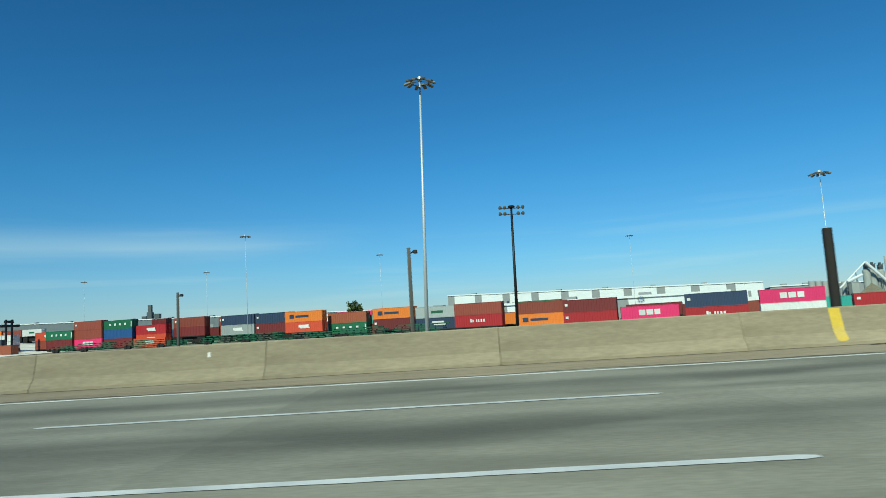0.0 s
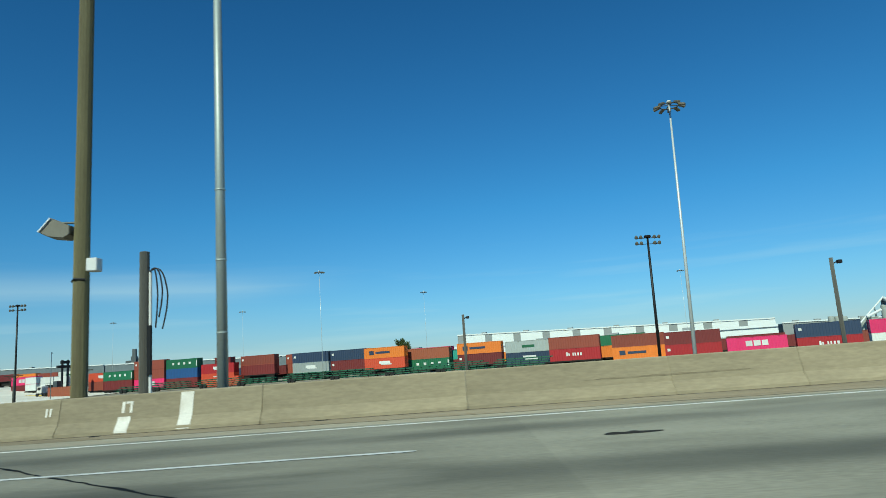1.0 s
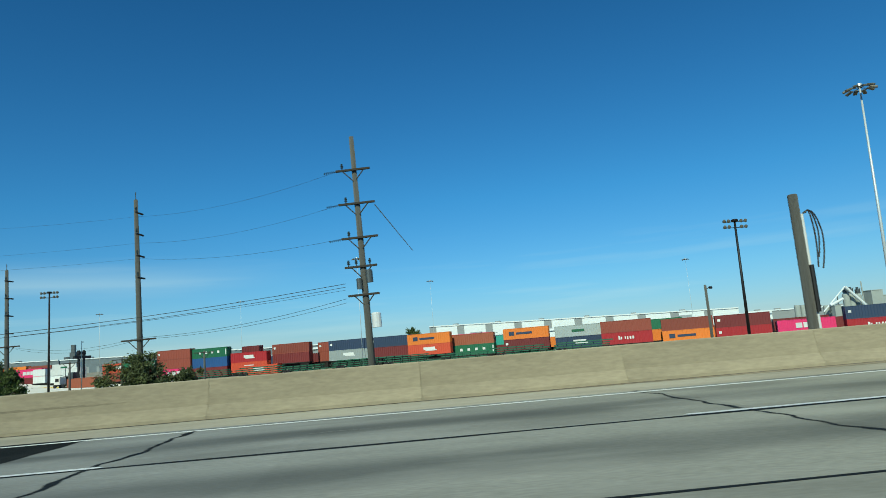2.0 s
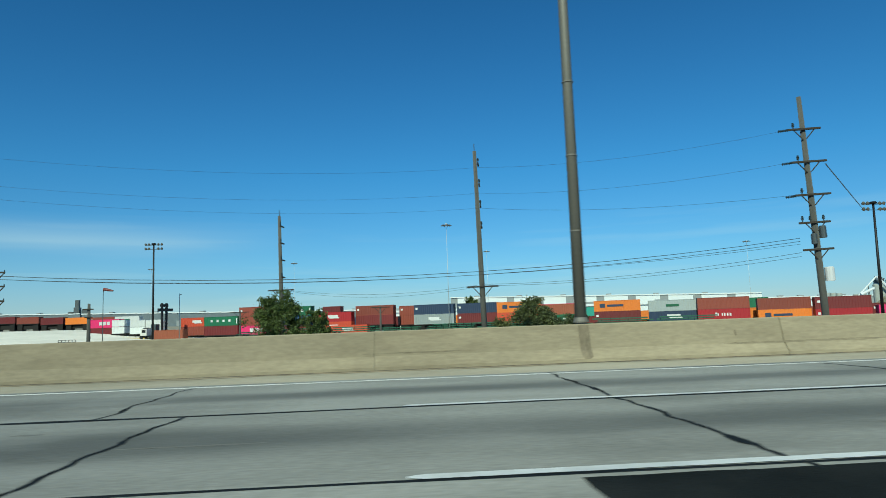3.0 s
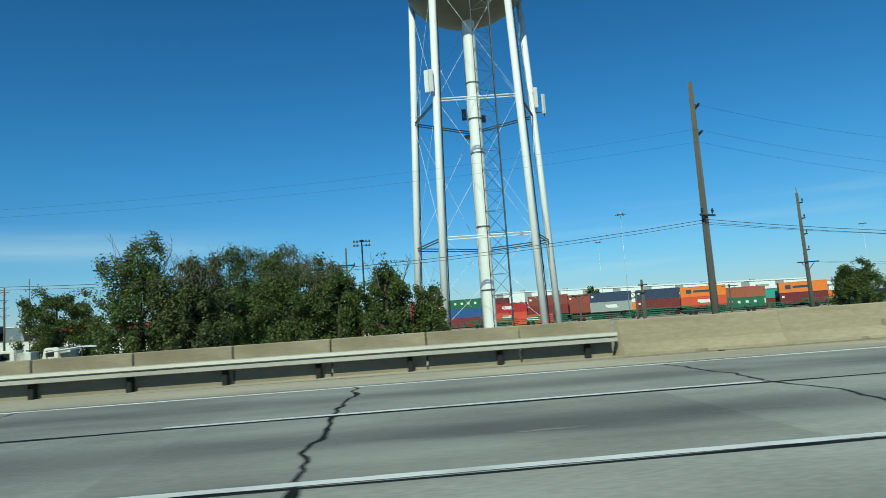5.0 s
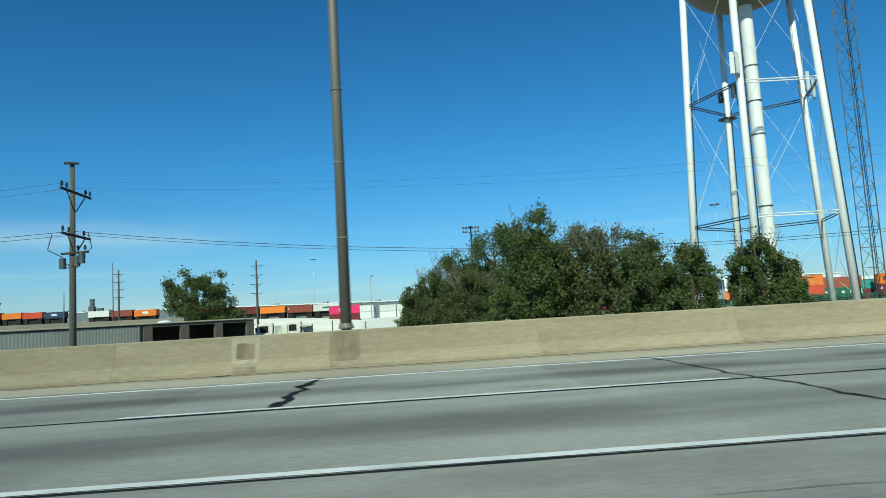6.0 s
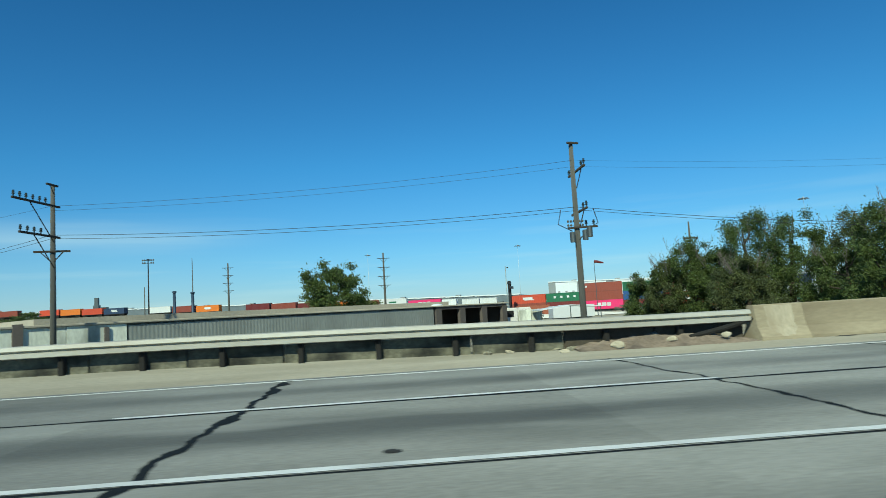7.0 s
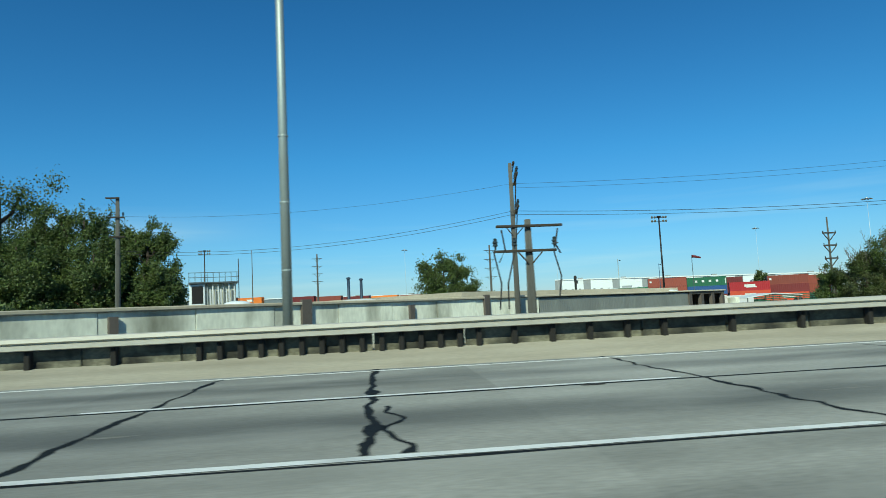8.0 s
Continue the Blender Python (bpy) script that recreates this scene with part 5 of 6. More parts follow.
BIG = (("white", ((-2.1, -0.85, 0.32, 0.72), (-0.6, 0.7, 0.32, 0.72), (0.95, 2.1, 0.32, 0.72))),)
SPACED = (("white", tuple((-3.4 + 2.0 * k, -2.7 + 2.0 * k, 0.42, 0.66) for k in range(4)) + ((5.2, 5.5, 0.2, 0.8),)),)
MID = (("white", ((-1.9, -1.5, 0.38, 0.68), (-1.4, -1.1, 0.38, 0.6), (-0.5, -0.2, 0.38, 0.62), (0.0, 0.3, 0.38, 0.62), (0.6, 0.95, 0.38, 0.62), (1.2, 1.6, 0.38, 0.62))),)
DARK = (("navy", ((-4.2, -2.9, 0.35, 0.72), (-2.4, 1.6, 0.42, 0.62))),)
PALE = (("white", ((-1.5, 1.6, 0.45, 0.7), (-1.0, 2.0, 0.35, 0.45))),)
SMALL = (("white", ((-5.2, -4.6, 0.5, 0.7),)),)
GREYM = (("green", ((-1.6, 1.4, 0.4, 0.62),)),)

# the double stacks along the row: place along it, set-back, foot, boxes from the bottom up
STACKS = (
    (77.2, 0.0, -3.75, (("navy", None, CH8), ("red", SMALL, CH8))), (61.3, 0.0, -2.55, (("white", None), ("magenta", BIG))), (47.6, -4.5, -2.44, (("red", MID), ("navy", SMALL))),
    (34.9, -2.0, -1.57, (("magenta", BIG),)), (35.3, 4.0, -1.1, (("maroon", SMALL),)), (22.6, -1.0, -2.04, (("red", SMALL), ("maroon", SMALL))),
    (11.2, 2.0, -1.81, (("orange", DARK), ("brown", None))), (3.0, 8.0, -1.2, (("orange", None),)), (-2.4, -1.6, -1.23, (("red", MID), ("brown", None))),
    (-13.4, 1.0, -1.33, (("navy", PALE), ("grey", GREYM))), (-26.6, 4.0, -0.83, (("maroon", SMALL), ("orange", DARK))),
    (-40.9, 6.0, -1.2, (("green", SPACED), ("rust", None))), (-42.4, 12.0, -0.98, (("rust", None), ("magenta", BIG))),
    (-51.2, 1.5, -0.2, (("vermilion", PALE), ("orange", DARK))), (-62.6, 4.0, 0.0, (("maroon", SMALL), ("navy", SMALL))), (-75.2, 5.0, 0.12, (("grey", PALE), ("navy", SMALL))),
    (-82.0, 12.0, 0.2, (("brown", None), ("brown", SMALL))), (-92.8, 5.5, 0.5, (("maroon", None), ("brown", SMALL))), (-96.0, -6.0, -1.75, (("vermilion", PALE, CH8),)),
    (-104.2, 2.5, -1.0, (("vermilion", PALE), ("red", PALE))), (-116.3, 1.8, -1.62, (("maroon", None), ("blue", None), ("green", SPACED))),
    (-127.8, 1.2, -1.25, (("magenta", BIG), ("brown", None), ("brown", SMALL))), (-139.2, 0.5, -1.0, (("maroon", None), ("green", SPACED))),
    (-151.5, 6.0, -0.9, (("brown", None), ("vermilion", PALE))), (-186.0, 6.0, -0.3, (("maroon", None), ("magenta", BIG))),
    (-235.2, 44.0, 4.55, (("orange", None),)), (-222.9, 44.0, 4.25, (("brown", SMALL),)), (-211.2, 44.0, 4.2, (("white", GREYM),)), (-247.6, 44.0, 4.9, (("maroon", None),)),
)
SUPPORT = []
for s, off, z, boxes in STACKS:
    SUPPORT.append((s, z, CL, off))
    for c, mk, *tall in boxes:
        container(s, z, c, off=off, mark=mk, height=tall[0] if tall else CH)
        z += tall[0] if tall else CH
for s, z, c, off, ln, ht in (
        (-172.8, 0.45, "white", 1.0, 4.7, 2.05), (-172.8, 2.6, "white", 1.0, 4.7, 2.05), (-166.1, 0.15, "white", 1.0, 5.5, 2.05), (-166.1, 2.3, "white", 1.0, 5.5, 2.05),
        (-160.3, 0.05, "white", 1.0, 5.4, 2.05), (-160.3, 2.2, "white", 1.0, 5.4, 2.05), (-104.8, 0.85, "maroon", 9.0, 5.63, CH), (-104.8, 3.54, "maroon", 9.0, 5.63, CH),
        (-30.4, -1.9, "maroon", 9.0, 5.63, CH), (-30.4, 0.79, "teal", 9.0, 5.63, CH8), (-146.5, -1.65, "rust", -12.0, 9.5, CH)):
    container(s, z, c, off=off, height=ht, length=ln)
    if z < 0.9 and c != "teal":
        SUPPORT.append((s, z, ln, off))

# second row behind, and the far end of the yard
rnd = random.Random(11)
BACK = ["maroon", "brown", "rust", "brown", "vermilion", "teal", "grey", "maroon", "navy", "green", "orange"]
for i in range(17):
    s = -136 + 12.9 * i
    base = -0.4 - 0.012 * (s + 60)
    container(s, base, BACK[rnd.randrange(len(BACK))], off=22 + rnd.uniform(-1, 1), flip=rnd.random() < 0.4)
    SUPPORT.append((s, base, CL, 22.0))
    if rnd.random() < 0.12:
        container(s, base + CH, BACK[rnd.randrange(len(BACK))], off=22)
FAR = ["brown", "maroon", "green", "orange", "brown", "white", "maroon", "navy", "vermilion", "orange", "vermilion", "red", "brown", "orange", "maroon", "rust"]
for i, c in enumerate(FAR):
    s = -260.0 - 12.3 * i
    base = 4.7 + 0.033 * (-235 - s)
    if i in (2, 6, 11):
        continue
    container(s, base, c, off=44.0, mark=PALE if i % 4 == 3 else None)
    SUPPORT.append((s, base, CL, 44.0))


def rail_wagon(s, z, length, off):
    """A flat wagon whose deck carries a stack."""
    p = ROW_O + ROW_U * (s + length / 2) + ROW_N * (off + 1.135)
    g = yard_z(p.x, p.y)
    if z - g < 0.12:
        return
    t = root("flat_wagon", pose(p.x, p.y, g, 0, 0, ROW_TURN), "dark steel flat wagon under stacked containers", "rail wagon", "flat wagons")
    h = z - g
    bm = bmesh.new()
    box(bm, -length / 2 - 0.1, length / 2 + 0.1, -1.12, 1.12, h - min(0.28, h * 0.5), h - 0.004)
    box(bm, -length / 2 + 1, length / 2 - 1, -0.3, 0.3, h * 0.3, h - 0.1)
    part("deck", bm, "post", t)
    for x in (-length * 0.36, length * 0.36):
        bm = bmesh.new()
        for dx in (-0.8, 0.8):
            tube(bm, [(x + dx, -0.9, 0.4), (x + dx, 0.9, 0.4)], 0.4, 12)
        box(bm, x - 1.3, x + 1.3, -0.95, -0.8, 0.2, max(0.5, h - 0.2))
        box(bm, x - 1.3, x + 1.3, 0.8, 0.95, 0.2, max(0.5, h - 0.2))
        part("bogie", bm, "post", t)


for args in SUPPORT:
    rail_wagon(*args)


# low yellow kerb and a yard tractor before the white boxes
p = ROW_O + ROW_U * -159.0 + ROW_N * -9.0
bm = bmesh.new()
for k in range(12):
    box(bm, -12 + 2.0 * k, -10.06 + 2.0 * k, -0.25, 0.25, -0.4, 0.42 - 0.05 * k)
ob = piece("yellow_kerb", bm, "yellow", "low yellow painted kerb on the yard apron", "kerb", m=pose(p.x, p.y, yard_z(p.x, p.y), 0, 0, ROW_TURN))
p = ROW_O + ROW_U * -149.5 + ROW_N * -11.0
tug = root("yard_tractor", pose(p.x, p.y, yard_z(p.x, p.y) + 0.12, 0, 0, ROW_TURN), "white yard tractor standing on the apron", "truck")
bm = bmesh.new()
box(bm, -1.2, 0.6, -1.1, 1.1, 0.9, 2.9)
box(bm, -1.9, -1.2, -0.7, 0.7, 0.8, 1.7)
bmesh.ops.bevel(bm, geom=bm.edges, offset=0.1, segments=1, affect="EDGES")
part("cab", bm, "white", tug)
bm = bmesh.new()
box(bm, -0.9, 0.3, -1.13, -1.09, 1.8, 2.6)
part("side_window", bm, "dark", tug)
bm = bmesh.new()
box(bm, -1.7, 2.6, -0.6, 0.6, 0.55, 0.8)
part("chassis", bm, "black", tug)
for dx in (-1.2, 1.8):
    for dy in (-1.1, 0.8):
        bm = bmesh.new()
        tube(bm, [(dx, dy, 0.5), (dx, dy + 0.3, 0.5)], 0.5, 14)
        part("wheel", bm, "tyre", tug)


# stacks of green trailer chassis before the row
def chassis_stack(s, off, count, label):
    p = ROW_O + ROW_U * s + ROW_N * off
    t = root("chassis_stack", pose(p.x, p.y, yard_z(p.x, p.y), 0, 0, ROW_TURN + rnd.uniform(-3, 3)), label, "trailer chassis", "stacked chassis")
    for k in range(count):
        bm = bmesh.new()
        z = 0.5 + 0.48 * k
        for y in (-0.45, 0.35):
            box(bm, -6, 6, y, y + 0.1, z, z + 0.26)
        for i in range(7):
            box(bm, -5.9 + 1.93 * i, -5.75 + 1.93 * i, -1.2, 1.2, z + 0.02, z + 0.2)
        f = part("chassis_frame", bm, "green_steel", t)
        f.location.x = rnd.uniform(-1.1, 1.1)
        f.rotation_euler.z = rnd.uniform(-0.05, 0.05)
    for x in (-4.6, -3.4):
        bm = bmesh.new()
        tube(bm, [(x, -1.15, 0.5), (x, -0.55, 0.5)], 0.5, 14)
        part("wheel", bm, "tyre", t)


for i in range(9):
    chassis_stack(-112 + 13.2 * i, -13.0 - 2 * (i % 2), 4 if i % 3 else 3, "stack of dark green steel trailer chassis")


# reach stacker
def reach_stacker(s, off):
    p = ROW_O + ROW_U * s + ROW_N * off
    t = root("top_loader", pose(p.x, p.y, yard_z(p.x, p.y), 0, 0, ROW_TURN), "black container handler with a tall mast", "container handler")
    bm = bmesh.new()
    box(bm, -3.2, 3.0, -1.6, 1.6, 0.8, 2.3)
    box(bm, -3.4, -1.4, -1.4, 1.4, 2.3, 3.2)
    bmesh.ops.bevel(bm, geom=bm.edges, offset=0.1, segments=1, affect="EDGES")
    part("body", bm, "black", t)
    bm = bmesh.new()
    box(bm, -1.0, 0.7, -0.8, 0.8, 2.3, 4.2)
    part("cab", bm, "steel", t)
    for y in (-1.1, 0.8):
        bm = bmesh.new()
        box(bm, 2.6, 3.2, y, y + 0.35, 0.6, 10.3)
        part("mast_rail", bm, "black", t)
    bm = bmesh.new()
    box(bm, 2.5, 3.3, -1.3, 1.3, 9.2, 10.0)
    box(bm, 3.0, 3.6, -3.0, 3.0, 7.9, 8.7)
    part("spreader", bm, "black", t)
    for x in (-2.3, 2.0):
        for y in (-1.75, 1.35):
            bm = bmesh.new()
            tube(bm, [(x, y, 0.8), (x, y + 0.45, 0.8)], 0.8, 16)
            part("wheel", bm, "tyre", t)


reach_stacker(-152.5, -4.0)


# ---- low buildings by the guard rail ----
BD = Vector((-0.7009, -0.7133, 0))          # along the wall, from the bays towards the road
bt = math.degrees(math.atan2(BD.y, BD.x))
LOW = -2.0
depot = root("depot_building", pose(-164.8, 70.0, LOW, 0, 0, bt), "long low flat-roofed depot with open bays and stained walls", "building")
TOPZ = 1.55 - LOW
LEN = 70.5
bm = bmesh.new()
box(bm, 10.72, LEN, -16.0, -0.35, 0, TOPZ - 0.14)
part("body", bm, "grey", depot)
for x0, x1, y0, y1 in ((0.0, 10.70, -16.0, -7.0), (-0.02, 0.12, -6.99, -0.36)):
    bm = bmesh.new()
    box(bm, x0, x1, y0, y1, 0, TOPZ - 0.145)
    part("bay_wall", bm, "brownwall", depot)
bm = bmesh.new()
box(bm, -0.3, LEN + 0.3, -16.3, 0.12, TOPZ - 0.14, TOPZ)
bmesh.ops.bevel(bm, geom=bm.edges, offset=0.03, segments=1, affect="EDGES")
part("roof_edge", bm, "roofing", depot, "weathered tan roof edge")
bm = bmesh.new()
box(bm, 6.0, 44.0, -15.5, -3.0, TOPZ, TOPZ + 0.4)
part("upper_roof", bm, "roofing", depot, "tan raised roof behind")
for i in range(4):
    bm = bmesh.new()
    xa = 3.55 * i
    box(bm, xa - 0.02, xa + 0.8, -0.345, 0.0, 0, TOPZ - 0.15)
    part("bay_pier", bm, "brownwall", depot)
for i in range(3):
    bm = bmesh.new()
    xa = 3.55 * i + 0.82
    box(bm, xa, xa + 2.7, -0.345, -0.02, TOPZ - 0.4, TOPZ - 0.15)
    part("lintel", bm, "brownwall", depot)
bm = bmesh.new()
prev = None
for i in range(420):
    x = 11.8 + (39.8 - 11.8) * i / 419
    y = -0.02 - (0.009 if (i // 2) % 2 else 0.0)
    cur = (bm.verts.new((x, y, 0)), bm.verts.new((x, y, TOPZ - 0.26)))
    if prev:
        bm.faces.new((prev[0], cur[0], cur[1], prev[1]))
    prev = cur
part("ribbed_wall", bm, "ribbed", depot, "grey ribbed metal wall")
for i in range(9):
    bm = bmesh.new()
    xa = 39.9 + (LEN - 39.9) * i / 9
    box(bm, xa + 0.02, xa + (LEN - 39.9) / 9 - 0.02, -0.345, 0.0 - 0.02 * (i % 2), 0, TOPZ - 0.15)
    part("wall_panel", bm, "palewall", depot, "stained wall panel")
for xa, w in ((45.5, 0.5), (52.0, 0.35), (58.5, 0.5), (66.5, 0.3), (41.0, 0.25)):
    bm = bmesh.new()
    box(bm, xa, xa + w, 0.002, 0.14, 0, TOPZ - 0.3 + (0.4 if w > 0.4 else 0))
    part("pier", bm, "brownwall", depot)
for xa, ya, w in ((8, -3, 1.6), (18, -5, 1.2), (31, -4, 2.0), (50, -6, 3.0), (60, -3, 1.4)):
    bm = bmesh.new()
    lathe(bm, [(w * 0.45, TOPZ), (w * 0.44, TOPZ + 0.06), (w * 0.33, TOPZ + 0.15), (w * 0.16, TOPZ + 0.2), (0.001, TOPZ + 0.21)], 16, xa, ya)
    part("roof_dome", bm, "roofwhite", depot, "low white roof dome", True)

def lorry(x, y, turn, body, label):
    """A white cab-over lorry with a box body of that length."""
    t = root("box_lorry", pose(x, y, yard_z(x, y) + 0.1, 0, 0, turn), label, "lorry", "lorries by the depot")
    bm = bmesh.new()
    box(bm, -1.9, 0.0, -1.1, 1.1, 0.7, 2.75)
    for v in bm.verts:
        if v.co.x < -1 and v.co.z > 2:
            v.co.x += 0.35
    bmesh.ops.bevel(bm, geom=bm.edges, offset=0.1, segments=2, affect="EDGES")
    cab = part("cab", bm, "white", t)
    for y0, y1 in ((-1.13, -1.09), (1.09, 1.13)):
        bm = bmesh.new()
        box(bm, -1.35, -0.5, y0, y1, 1.75, 2.45)
        part("side_window", bm, "dark", cab)
    bm = bmesh.new()
    box(bm, -1.86, -1.70, -0.9, 0.9, 1.75, 2.3)
    part("windscreen", bm, "dark", cab)
    bm = bmesh.new()
    box(bm, 0.15, body, -1.15, 1.15, 0.95, 2.45)
    bmesh.ops.bevel(bm, geom=bm.edges, offset=0.04, segments=1, affect="EDGES")
    part("box_body", bm, "palewall", t)
    bm = bmesh.new()
    box(bm, -1.7, body - 0.2, -0.5, 0.5, 0.6, 0.9)
    part("chassis", bm, "black", t)
    for dx in (-1.1, body - 1.2):
        for dy in (-1.12, 0.82):
            bm = bmesh.new()
            tube(bm, [(dx, dy, 0.48), (dx, dy + 0.3, 0.48)], 0.48, 14)
            part("wheel", bm, "tyre", t)
    return t


lorry(-163.4, 73.2, 8, 1.5, "white cab-over lorry parked beside the depot")
lorry(-161.0, 77.4, 4, 1.2, "white cab-over lorry parked beside the depot")
canopy = root("canopy", pose(-158.6, 74.5, yard_z(-158.6, 74.5), 0, 0, 6), "low white canopy roof on thin posts", "canopy")
bm = bmesh.new()
for xa, xb, za, zb in ((-2.2, 1.4, 2.35, 2.75), (1.4, 5.2, 2.75, 2.45)):
    v = [bm.verts.new(p) for p in ((xa, -1.6, za), (xb, -1.6, zb), (xb, 1.6, zb), (xa, 1.6, za), (xa, -1.6, za + 0.09), (xb, -1.6, zb + 0.09), (xb, 1.6, zb + 0.09), (xa, 1.6, za + 0.09))]
    for f in ((0, 1, 2, 3), (4, 7, 6, 5), (0, 4, 5, 1), (1, 5, 6, 2), (2, 6, 7, 3), (3, 7, 4, 0)):
        bm.faces.new([v[k] for k in f])
part("roof_sheet", bm, "roofwhite", canopy)
for px, h in ((-2.0, 2.37), (1.4, 2.75), (5.0, 2.46)):
    bm = bmesh.new()
    tube(bm, [(px, -1.4, 0), (px, -1.4, h)], 0.06, 8)
    part("post", bm, "steel", canopy)
trailer = root("box_trailer", pose(-152.0, 92.0, yard_z(-152.0, 92.0), 0, 0, 3), "white box trailer parked on the yard apron", "trailer")
bm = bmesh.new()
box(bm, -3.0, 3.0, -1.2, 1.2, 1.0, 2.7)
bmesh.ops.bevel(bm, geom=bm.edges, offset=0.04, segments=1, affect="EDGES")
part("box_body", bm, "panel", trailer)
for dx in (-2.0, 2.0):
    for dy in (-1.15, 0.85):
        bm = bmesh.new()
        tube(bm, [(dx, dy, 0.48), (dx, dy + 0.3, 0.48)], 0.48, 14)
        part("wheel", bm, "tyre", trailer)
bm = bmesh.new()
box(bm, -2.8, 2.8, -0.5, 0.5, 0.6, 1.0)
part("chassis", bm, "black", trailer)

# raised walkway plant beside the far trees
plant = root("plant_platform", pose(-220.3, 63.2, LOW, 0, 0, 15), "pale plant hut with pipes below a railed steel platform", "industrial plant")
bm = bmesh.new()
box(bm, 0, 4.0, 0, 3, 0, 6.35)
part("hut", bm, "palewall", plant)
bm = bmesh.new()
box(bm, -0.12, 1.25, -0.35, 0.0, 4.3, 6.3)
bmesh.ops.bevel(bm, geom=bm.edges, offset=0.06, segments=1, affect="EDGES")
cabin = part("control_cabin", bm, "roofwhite", plant, "white control cabin")
bm = bmesh.new()
box(bm, 0.08, 1.05, -0.40, -0.36, 4.5, 6.1)
part("window", bm, "dark", cabin)
bm = bmesh.new()
box(bm, -0.2, 4.2, -0.7, 3.2, 6.35, 6.47)
part("platform", bm, "steel", plant)
for i in range(9):
    bm = bmesh.new()
    tube(bm, [(-0.15 + 0.53 * i, -0.6, 6.47), (-0.15 + 0.53 * i, -0.6, 7.35)], 0.028, 6)
    part("rail_post", bm, "steel", plant)
for z in (6.9, 7.35):
    bm = bmesh.new()
    tube(bm, [(-0.2, -0.6, z), (4.2, -0.6, z)], 0.03, 6)
    part("handrail", bm, "steel", plant)
for i in range(11):
    bm = bmesh.new()
    tube(bm, [(1.45 + 0.24 * i, -0.22 - 0.06 * (i % 3), 0), (1.45 + 0.24 * i, -0.22 - 0.06 * (i % 3), 6.3 - 0.5 * (i % 2))], 0.07, 6)
    part("pipe", bm, "panel" if i % 3 else "grey", plant)
bm = bmesh.new()
tube(bm, [(4.25, -0.4, 0), (4.25, -0.4, 8.6)], 0.045, 6)
part("mast", bm, "steel", plant)

for x, y, h in ((-207.2, 93.8, 7.7), (-205.5, 96.4, 7.6)):
    vs = root("vent_stack", pose(x, y, LOW), "dark blue steel vent stack behind the depot", "vent stack", "vent stacks")
    bm = bmesh.new()
    tube(bm, [(0, 0, 0), (0, 0, h)], [0.24, 0.2], 12)
    part("pipe", bm, "vent", vs, smooth=True)
    bm = bmesh.new()
    lathe(bm, [(0.0, h + 0.28), (0.3, h + 0.2), (0.32, h), (0.2, h - 0.02), (0, h - 0.02)], 12)
    part("cap", bm, "vent", vs)

# ---- far warehouses and works ----
def far_building(name, s0, s1, off, z0, z1, depth, bays, label, z2=None, material="roofwhite"):
    """A long far shed along the row's direction; its roof may fall from z1 to z2."""
    p = ROW_O + ROW_U * s0 + ROW_N * off
    t = root(name, pose(p.x, p.y, -4.0, 0, 0, ROW_TURN), label, "warehouse", "far warehouses")
    length, z2 = s1 - s0, z1 if z2 is None else z2
    w = length / bays
    for i in range(bays):
        za = z1 + (z2 - z1) * (i + 0.5) / bays
        bm = bmesh.new()
        box(bm, w * i, w * (i + 1) - 0.02, 0, depth, 0, za + 4.0)
        part("wall_bay", bm, material if i % 4 or material == "hazy" else "grey", t)
        bm = bmesh.new()
        box(bm, w * (i + 0.3), w * (i + 0.62), -0.15, 0.05, (za + 4.0) * 0.40, (za + 4.0) * 0.66)
        part("loading_door", bm, "grey", t)
        bm = bmesh.new()
        box(bm, w * i, w * (i + 1) - 0.02, -0.8, 0.4, za + 4.0, za + 5.0)
        part("eave", bm, "roofwhite", t)
    for i in range(6):
        bm = bmesh.new()
        x = length * (0.08 + 0.15 * i)
        zr = z1 + (z2 - z1) * (0.08 + 0.15 * i) + 4.0
        box(bm, x, x + 5, 6, 10, zr - 0.5, zr + 2.2)
        part("roof_unit", bm, "grey", t)


far_building("warehouse", -195, 95, 480, 0, 23.5, 60, 40, "very long white warehouse with grey loading bays", 15.5)
far_building("warehouse", 100, 210, 480, 0, 11.0, 60, 8, "long pale grey warehouse beyond the yard", 9.0, "grey")
far_building("warehouse", -600, -215, 420, 0, 21.5, 60, 26, "very long low white-roofed warehouse beyond the yard", 12.0, "hazy")
far_building("warehouse", -1000, -602, 420, 0, 32.0, 60, 24, "very long low pale warehouse on the horizon", 21.7, "hazy")
far_building("warehouse", -150, 60, 140, 0, 5.8, 25, 16, "low pale transit shed behind the containers", 4.6)

for x, y, w, h in ((-1690, 3430, 26, 168), (-1655, 3440, 40, 120), (-1725, 3440, 34, 110), (-1890, 3420, 30, 95), (-1790, 3450, 70, 70), (-1600, 3460, 90, 60)):
    sk = root("distant_tower", pose(x, y, -4), "hazy dark office tower on the horizon", "tower", "distant skyline")
    bm = bmesh.new()
    box(bm, -w / 2, w / 2, -w / 2, w / 2, 0, h * 0.8)
    part("shaft", bm, "steel", sk)
    bm = bmesh.new()
    box(bm, -w / 3, w / 3, -w / 3, w / 3, h * 0.8, h + 4)
    part("crown_storey", bm, "steel", sk)

